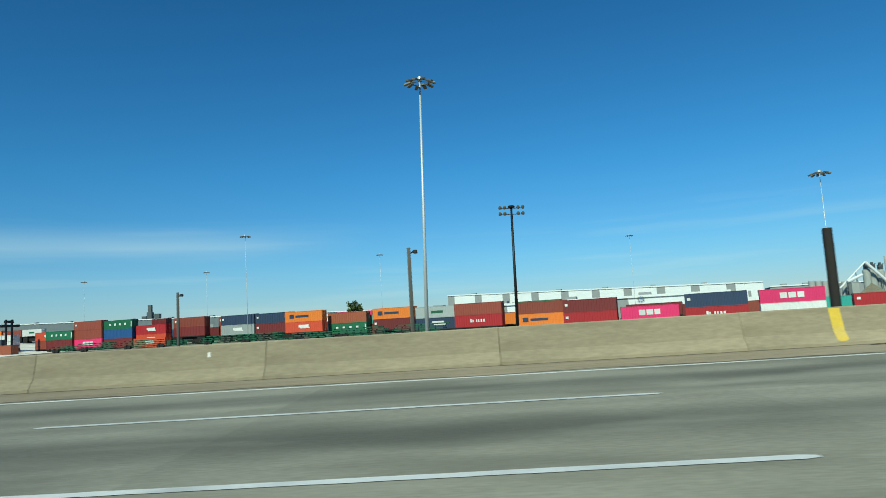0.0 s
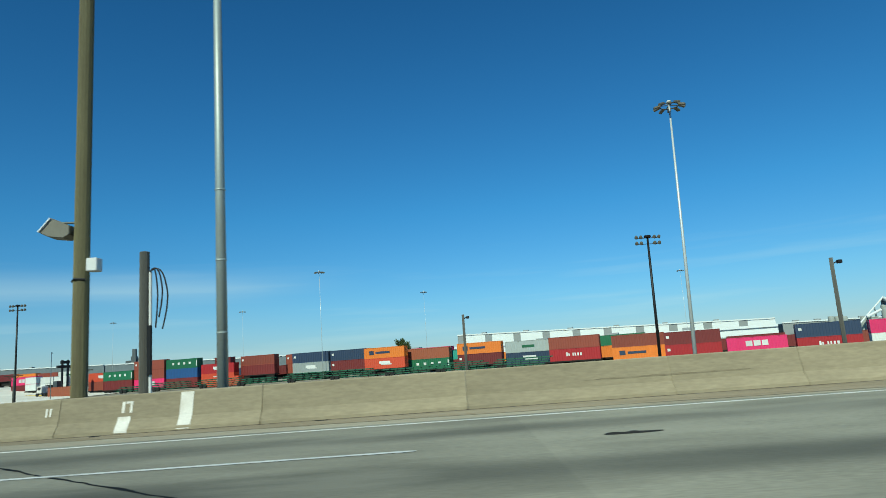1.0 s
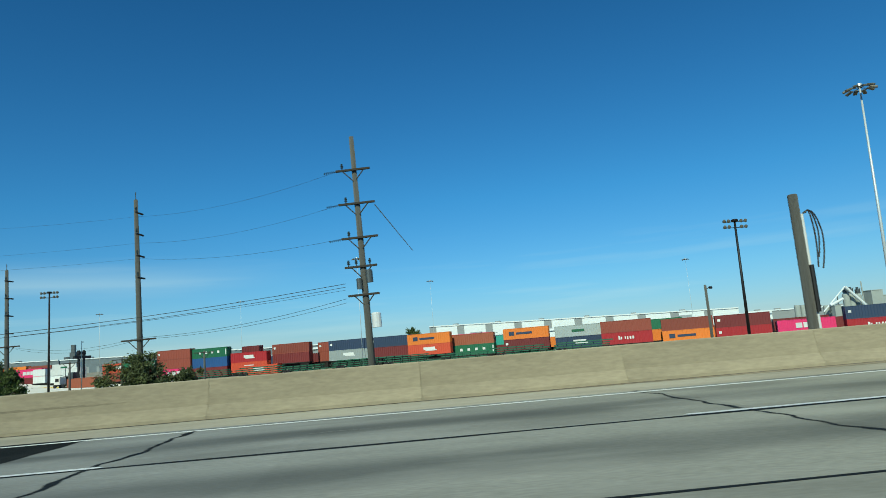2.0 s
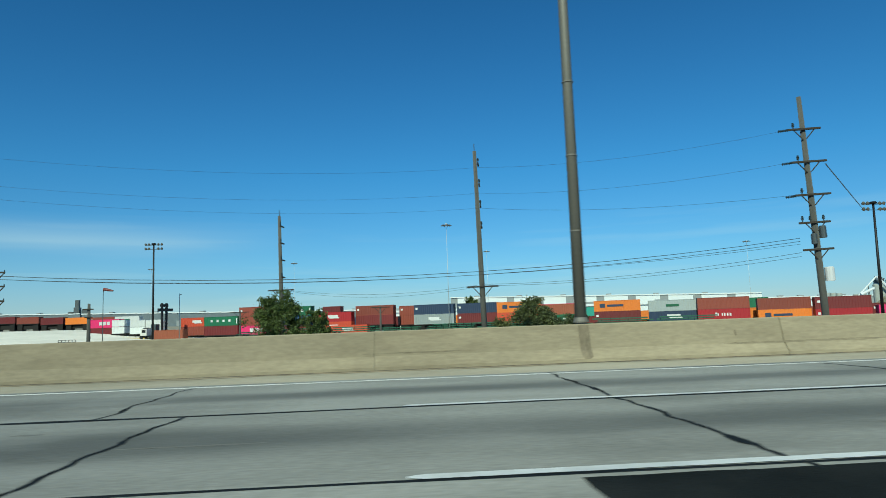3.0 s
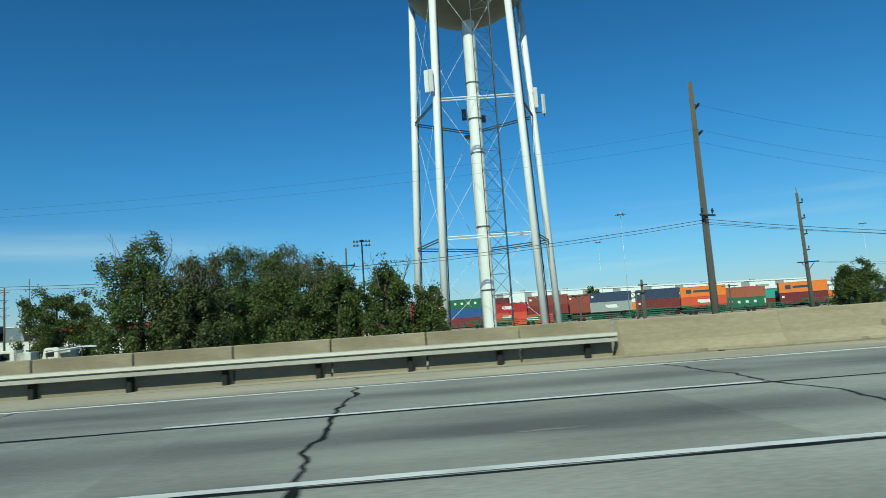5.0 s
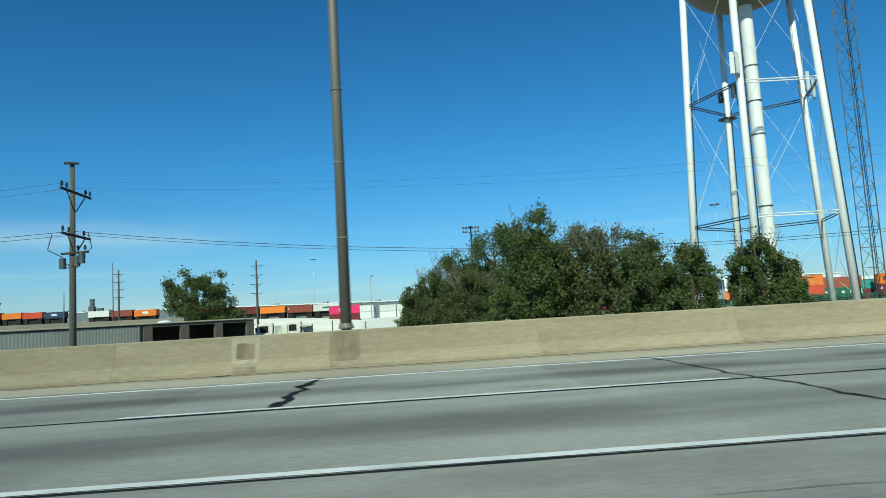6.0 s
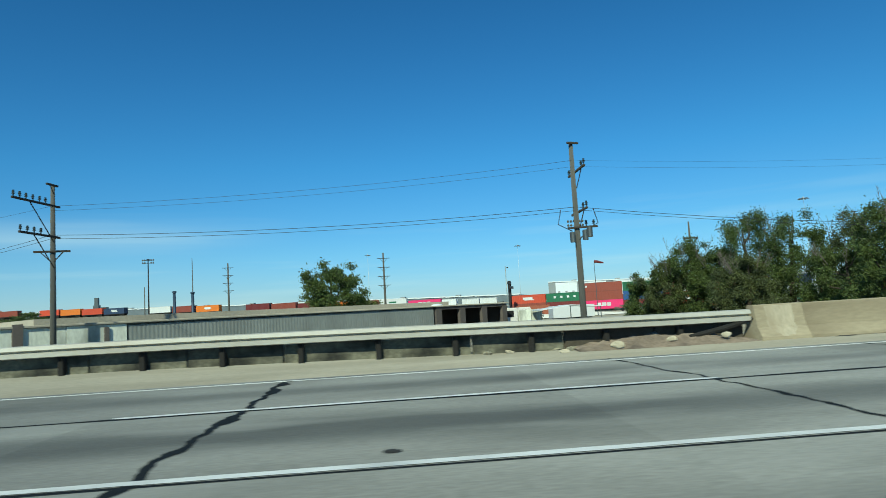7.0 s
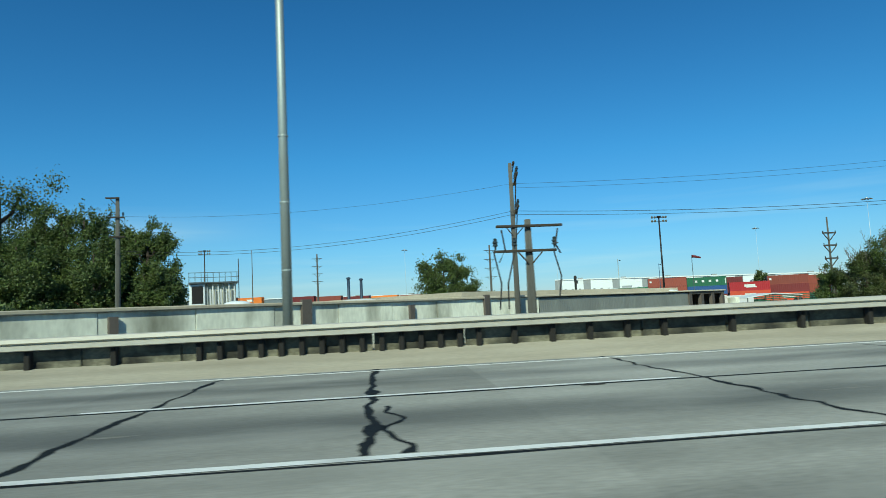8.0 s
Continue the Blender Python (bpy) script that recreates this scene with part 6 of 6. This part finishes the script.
works = root("cement_works", pose(268, 442, -4), "pale cement works with silos and sloping conveyors", "industrial plant")
for x, y, r, h in ((-5.6, 1.0, 2.3, 21.5), (-1.0, 2.0, 2.3, 21.0), (3.4, 1.0, 2.3, 20.5)):
    bm = bmesh.new()
    lathe(bm, [(0, 0), (r, 0), (r, h - 2), (r * 0.45, h), (0, h)], 20)
    o = part("silo", bm, "silo", works, smooth=False)
    o.location = (x, y, 0)
    bm = bmesh.new()
    box(bm, -1.3, 1.2, -1.2, 1.2, h - 0.6, h + 2.4)
    box(bm, -0.7, 0.4, -0.8, 0.6, h + 2.4, h + 3.9)
    tube(bm, [(-1.6, -1.0, h + 1.0), (1.6, -1.0, h + 3.0)], 0.35, 6)
    head = part("headhouse", bm, "steel", works, "dark bin head machinery")
    head.location = (x, y - 0.3, 0)
for x, r, h in ((-39.0, 2.0, 15.2), (-34.6, 2.0, 15.0), (-30.2, 2.0, 14.6), (-18.0, 1.8, 13.5), (-14.0, 1.8, 13.7)):
    bm = bmesh.new()
    lathe(bm, [(0, 0), (r, 0), (r, h - 1), (r * 0.9, h), (0, h)], 18)
    o = part("silo", bm, "silo", works)
    o.location = (x, 6, 0)
for a, b, r in (((-26, -3, 9), (-8, -3, 25.2), 0.55), ((-8.5, -4, 25.0), (6.5, -4, 9.0), 1.0), ((-22, -5, 13), (-12, -5, 17), 0.9)):
    bm = bmesh.new()
    tube(bm, [a, b], r, 8)
    part("conveyor", bm, "roofwhite", works, "pale sloping covered conveyor")
for x, h in ((-21, 13), (-15, 19), (1, 14)):
    bm = bmesh.new()
    for side in (-1, 1):
        tube(bm, [(x + 1.2 * side, -3.5, 0), (x, -3.5, h)], 0.2, 6)
    part("trestle", bm, "steel", works)
for x, r, h in ((-12, 11, 11.0), (2, 12, 9.5)):
    bm = bmesh.new()
    lathe(bm, [(r, 0), (r * 0.6, h * 0.5), (0.4, h), (0, h)], 20)
    o = part("gravel_heap", bm, "kerb", works, "grey gravel heap")
    o.location = (x, -14, 0)
for xa, xb, ya, yb, h in ((10.5, 18.9, -3, 6, 21), (19, 30, -3, 8, 17), (-21, -16.5, -8, -4, 12.2)):
    bm = bmesh.new()
    box(bm, xa, xb, ya, yb, 0, h)
    box(bm, xa - 0.2, xb + 0.05, ya - 0.2, yb + 0.2, h, h + 0.5)
    part("process_house", bm, "silo", works, "pale clad process building")
bm = bmesh.new()
tube(bm, [(7.8, 2, 0), (7.8, 2, 28.3)], 0.45, 10)
part("chimney", bm, "silo", works)


# ---- trees and shrubs ----
def leaves(points, size, count, seed, spread):
    """Many small bent leaves scattered in clumps about the points."""
    r = np.random.RandomState(seed)
    pts = np.asarray(points)
    c = pts[r.randint(0, len(pts), count)] + r.normal(0, 1, (count, 3)) * np.asarray(spread)
    d1 = r.normal(0, 1, (count, 3))
    d1 /= np.linalg.norm(d1, axis=1)[:, None]
    d2 = np.cross(d1, r.normal(0, 1, (count, 3)))
    d2 /= np.linalg.norm(d2, axis=1)[:, None]
    nrm = np.cross(d1, d2)
    s = size * r.uniform(0.6, 1.35, (count, 1))
    v = np.stack([c - d1 * s, c + d2 * s * 0.55 + nrm * s * 0.15, c + d1 * s, c - d2 * s * 0.55 + nrm * s * 0.15], 1).reshape(-1, 3)
    f = np.arange(4 * count).reshape(-1, 4)
    return v, f


def tree(x, y, height, width, seed, label, leaf="leaf", size=0.17, density=1.0, low=0.25, name="tree", z0=None, bare=0, group=""):
    z0 = yard_z(x, y) if z0 is None else z0
    r = random.Random(seed)
    t = root(name, pose(x, y, z0), label, "tree" if name == "tree" else "shrub", group)
    h = height - z0
    bm = bmesh.new()
    tw = 0.035 * h
    bend = r.uniform(-0.5, 0.5)
    tube(bm, [(0, 0, -0.2), (bend * 0.3, 0.1, h * 0.25), (bend * 0.7, -0.1, h * 0.5), (bend, 0.1, h * 0.85)], [tw, tw * 0.75, tw * 0.5, tw * 0.12], 8)
    part("trunk", bm, "trunk", t, smooth=True)
    tips = []
    for k in range(9):
        a = 2.4 * k + r.uniform(-0.4, 0.4)
        zb = h * (low + (0.8 - low) * k / 9)
        reach = width * 0.46 * r.uniform(0.65, 1.0) * math.sin(math.pi * (0.42 + 0.5 * k / 9))
        tip = Vector((bend * zb / h + reach * math.cos(a), reach * math.sin(a), zb + h * r.uniform(0.1, 0.22)))
        mid = Vector((bend * zb / h, 0, zb)).lerp(tip, 0.5) + Vector((0, 0, -0.05 * h))
        bm = bmesh.new()
        tube(bm, [(bend * zb / h, 0, zb), mid, tip], [tw * 0.35, tw * 0.22, tw * 0.06], 6)
        part("limb", bm, "trunk", t)
        tips.append((tip, reach))
    clumps = []
    for tip, reach in tips:
        for j in range(2):
            clumps.append(tuple(tip + Vector((r.gauss(0, 1) * width * 0.12, r.gauss(0, 1) * width * 0.12, r.gauss(0, 1) * h * 0.07))))
    base = max(0.04, low)
    belly = 0.28 if name == "tree" else 0.36
    for j in range(96):
        a, u = r.uniform(0, 6.28), r.random()
        lobe = 0.8 + 0.55 * noise.noise((1.6 * math.cos(a), 1.6 * math.sin(a), 2.4 * u + seed)) + 0.2 * r.uniform(-1, 1)
        crest = 0.9 + 0.22 * noise.noise((1.3 * math.cos(a), 1.3 * math.sin(a), seed * 1.7))
        zc = base + (0.95 * crest - base) * u
        swell = math.sqrt(max(0.03, 1 - ((u - belly) / (1.06 - belly)) ** 2)) * r.uniform(0.35, 1.0) ** 0.6 * lobe
        clumps.append((bend * zc + 0.5 * width * swell * math.cos(a), 0.5 * width * swell * math.sin(a), h * zc))
    clumps = [c for c in clumps if c[2] < h * 0.97]
    count = int(36000 * density)
    v, f = leaves(clumps, size * 0.58, count, seed, (width * 0.046, width * 0.046, h * 0.036))
    v[:, 2] = np.maximum(v[:, 2], 0.05)
    keep = [i for i in range(count) if noise.noise(Vector(v[4 * i]) * (5.4 / width) + Vector((seed, 0, 0))) > -0.03 - 0.2 * r.random()]
    v = v.reshape(-1, 4, 3)[keep].reshape(-1, 3)
    f = np.arange(len(v)).reshape(-1, 4)
    me = bpy.data.meshes.new("crown")
    me.from_pydata(v.tolist(), [], f.tolist())
    me.materials.append(M[leaf])
    part("crown", me, leaf, t, "uneven crown of many small leaves")
    for k in range(bare):
        bm = bmesh.new()
        a = r.uniform(0, 6.28)
        p0 = Vector((0.2 * width * math.cos(a), 0.2 * width * math.sin(a), h * 0.7))
        p1 = p0 + Vector((0.16 * width * math.cos(a), 0.1 * width * math.sin(a), h * r.uniform(0.16, 0.32)))
        tube(bm, [p0, p0.lerp(p1, 0.5) + Vector((r.uniform(-0.3, 0.3), r.uniform(-0.3, 0.3), 0.1)), p1], [0.04, 0.022, 0.006], 5)
        for j in range(7):
            q = p0.lerp(p1, 0.3 + 0.1 * j)
            tube(bm, [q, q + Vector((r.uniform(-0.5, 0.5), r.uniform(-0.4, 0.4), r.uniform(0.3, 0.7)))], [0.018, 0.006], 4)
        part("bare_branch", bm, "twig", t)
    return t


G1 = "roadside thicket"
for i, (x, y, h, w, lf) in enumerate((
        (-147.3, 75.5, 4.0, 5.5, "leaf"), (-143.8, 71.0, 7.8, 7.5, "leaf"), (-139.5, 66.5, 9.6, 8.5, "leaf"), (-135.5, 66.0, 9.9, 8.0, "leaf"), (-133.0, 60.0, 8.3, 7.5, "leaf_dry"),
        (-129.5, 54.5, 6.6, 5.5, "leaf_dry"), (-127.8, 48.5, 5.6, 4.5, "leaf"), (-124.0, 45.5, 5.7, 4.6, "leaf"), (-121.2, 46.5, 3.6, 2.6, "leaf"), (-131.0, 48.5, 6.2, 7.0, "leaf"), (-137.5, 55.0, 5.2, 7.0, "leaf"), (-143.0, 61.0, 5.0, 7.0, "leaf_dry"), (-140.5, 45.5, 8.0, 6.0, "leaf"), (-136.3, 43.5, 6.4, 5.0, "leaf_dry"), (-145.6, 72.5, 5.8, 6.0, "leaf_dry"), (-141.8, 69.0, 6.6, 6.0, "leaf"))):
    tree(x, y, h, w, 100 + i, "dense green roadside tree in a thicket" if lf == "leaf" else "half-bare dry roadside tree in a thicket", lf, 0.16, 1.15, 0.06, bare=16 if lf == "leaf_dry" else 5, group=G1)
tree(-189.4, 134.0, 12.4, 14.8, 21, "lone broad dark-green tree beyond the depot", size=0.36, density=1.3, low=0.0)
for i, (x, y, h, w) in enumerate(((-249.5, 86.0, 20.8, 16.0), (-239.0, 85.0, 16.8, 10.5), (-231.3, 84.0, 13.6, 9.0), (-243.5, 79.0, 12.5, 11.0), (-235.0, 78.0, 11.0, 9.0), (-229.0, 79.5, 8.6, 6.0), (-240.0, 71.0, 8.5, 9.0), (-218.2, 26.0, 2.4, 5.0), (-244.2, 86.0, 16.5, 9.0), (-235.2, 86.0, 13.5, 8.0))):
    tree(x, y, h, w, 40 + i, "tall dark-green tree beside the depot", size=0.27, density=1.15, low=0.0, group="trees by the depot")
tree(-82.9, 56.0, 3.9, 4.8, 60, "rounded green shrub behind the barrier", size=0.15, density=1.0, low=0.05, name="shrub", z0=-1.6)
tree(-79.6, 54.5, 2.2, 2.6, 61, "small green shrub behind the barrier", size=0.14, density=0.6, low=0.05, name="shrub", z0=-1.6)
tree(-64.9, 41.5, 2.2, 4.4, 62, "rounded olive-green shrub behind the barrier", "leaf_dry", size=0.13, density=0.9, low=0.05, name="shrub", z0=-1.6)
tree(-62.0, 41.8, 1.3, 2.3, 63, "small olive shrub behind the barrier", "leaf_dry", size=0.12, density=0.5, low=0.05, name="shrub", z0=-1.6)
for i, (x, y, h, w) in enumerate(((-45.0, 260.0, 11.0, 8.0), (-300.0, 230.0, 9.0, 14.0), (-420.0, 340.0, 16.0, 18.0))):
    tree(x, y, h, w, 70 + i, "distant dark tree beyond the yard", size=0.4, density=0.4, low=0.05)


# ---- litter along the road ----
def tyre_scrap(x, y, length, turn, seed):
    bm = bmesh.new()
    n = 8
    prev = None
    for i in range(n + 1):
        u = i / n
        px = (u - 0.5) * length
        zz = 0.012 + 0.03 * abs(noise.noise((u * 3, seed, 0)))
        w = 0.036 * (0.4 + math.sin(math.pi * u)) * (1 + 0.5 * noise.noise((u * 5, seed, 1)))
        cur = [bm.verts.new((px, -w, 0.004)), bm.verts.new((px, -w * 0.4, zz)), bm.verts.new((px, w * 0.5, zz)), bm.verts.new((px, w, 0.004))]
        if prev:
            for k in range(3):
                bm.faces.new((prev[k], cur[k], cur[k + 1], prev[k + 1]))
        prev = cur
    ob = new("tyre_scrap", mesh_of("tyre_scrap", bm, "tyre"))
    ob.matrix_basis = pose(x, y, 0.002, 0, 0, turn)
    tagged(ob, "torn black strip of tyre rubber on the road", "debris", "tyre scraps")


for i, (x, y, ln, tr) in enumerate(((-22.1, 8.55, 0.7, 2), (-7.8, 8.4, 0.5, 0), (-9.0, 4.4, 0.25, 10), (-26.8, 13.6, 0.25, 5), (-31.2, 13.56, 0.2, 30), (-166.9, 13.64, 0.45, -3), (-116.9, 13.56, 0.15, 10), (-112.2, 13.6, 0.2, 0), (-163.0, 13.64, 0.6, 0),
                                    (-3.0, 5.6, 0.2, 0), (-200.3, 8.1, 0.3, 0), (-176.4, 5.3, 0.14, 0), (-153.2, 13.6, 0.3, 4), (-107.9, 6.0, 0.25, 0), (-94.6, 13.56, 0.3, 4), (8.6, 13.56, 0.4, 0), (-200.7, 13.4, 0.3, 0))):
    tyre_scrap(x, y, ln, tr, i * 1.9)


# broken concrete under the guard rail's end
rub = random.Random(5)
for i in range(20):
    bm = bmesh.new()
    bmesh.ops.create_icosphere(bm, subdivisions=1, radius=1.0)
    q = rub.choice((0.025, 0.035, 0.05, 0.10))
    for v in bm.verts:
        v.co *= 1 + rub.uniform(-0.3, 0.3)
        v.co = Vector((v.co.x * q * 1.5, v.co.y * q, v.co.z * q * 0.6))
    x = -169.2 - 5.2 * (i / 20) - rub.uniform(0, 0.9)
    ob = new("rubble_stone", mesh_of("rubble_stone", bm, "barrier_pale" if i % 5 == 0 else "kerb"))
    ob.matrix_basis = pose(x, 14.25 + 0.35 * (i / 20) + rub.uniform(-0.3, 0.3), 0.03 + q * 0.3, 0, rub.uniform(-15, 15), rub.uniform(0, 360))
    tagged(ob, "broken lump of concrete lying under the guard rail", "rubble", "rubble lumps")


# oil smears dragged along the lanes
# washed-up earth, broken lumps and a fallen board under the end of the guard rail
bm = bmesh.new()
heap = []
for i in range(41):
    u = i / 40
    row = []
    for j in range(7):
        v = j / 6
        lump = 0.75 + 0.5 * noise.noise((u * 9, v * 3, 4.0)) + 0.2 * noise.noise((u * 30, v * 9, 1.0))
        z = 0.30 * math.sin(math.pi * min(1.0, 0.08 + 0.95 * u)) ** 0.7 * math.sin(math.pi * v * 0.62) * lump
        row.append(bm.verts.new((-172.6 + 4.2 * u, 13.72 + 0.12 * noise.noise((u * 7, 2, 2)) + 0.85 * v, max(-0.01, z))))
    if heap:
        for j in range(6):
            bm.faces.new((heap[j], row[j], row[j + 1], heap[j + 1]))
    heap = row
piece("earth_heap", bm, "earth", "brown washed-up earth under the guard rail end", "earth", smooth=True)
bm = bmesh.new()
tube(bm, [(-170.1, 14.12, 0.16), (-169.3, 14.13, 0.3), (-168.45, 14.14, 0.52)], [0.05, 0.06, 0.045], 6)
ob = new("fallen_board", mesh_of("fallen_board", bm, "post"))
tagged(ob, "dark broken board leaning under the guard rail end", "board")
for x, y, z, k in ((-169.35, 13.92, 0.17, 0.11), (-171.75, 13.9, 0.1, 0.15), (-170.55, 13.92, 0.16, 0.10), (-172.9, 13.86, 0.03, 0.11)):
    bm = bmesh.new()
    bmesh.ops.create_icosphere(bm, subdivisions=2, radius=k)
    for v in bm.verts:
        v.co *= 1 + 0.5 * noise.noise(v.co * 9 + Vector((x, 0, 0)))
        v.co.z *= 0.6
    ob = new("rubble_stone", mesh_of("rubble_stone", bm, "barrier_pale"))
    ob.location = (x, y, z)
    tagged(ob, "pale broken lump of concrete lying on washed-up earth", "rubble", "rubble lumps")


def oil_smear(x, y, length, width, seed):
    bm = bmesh.new()
    prev = None
    for i in range(15):
        u = i / 14
        w = width * math.sin(math.pi * u) ** 0.6 * (0.7 + 0.6 * abs(noise.noise((u * 6, seed, 0)))) + 0.002
        c = y + 0.06 * noise.noise((u * 2.5, seed, 4))
        cur = (bm.verts.new((x + length * u, c - w, 0.0018)), bm.verts.new((x + length * u, c + w * 0.8, 0.0018)))
        if prev:
            bm.faces.new((prev[0], cur[0], cur[1], prev[1]))
        prev = cur
    piece("oil_smear", bm, "smear", "dark oily smear along the concrete lane", "road stain")


sm = random.Random(23)
for i in range(70):
    x = -212.0 + 172.0 * sm.random()
    y = sm.choice((6.55, 6.55, 9.95, 3.3)) + sm.gauss(0, 0.55)
    oil_smear(x, y, sm.uniform(0.25, 1.5), sm.uniform(0.015, 0.05), i * 2.7)

# the whole plan brought to metres
for ob in list(scene.objects):
    if ob.parent is None and ob.type in ("MESH", "EMPTY"):
        ob.matrix_basis = Matrix.Scale(UNIT, 4) @ ob.matrix_basis
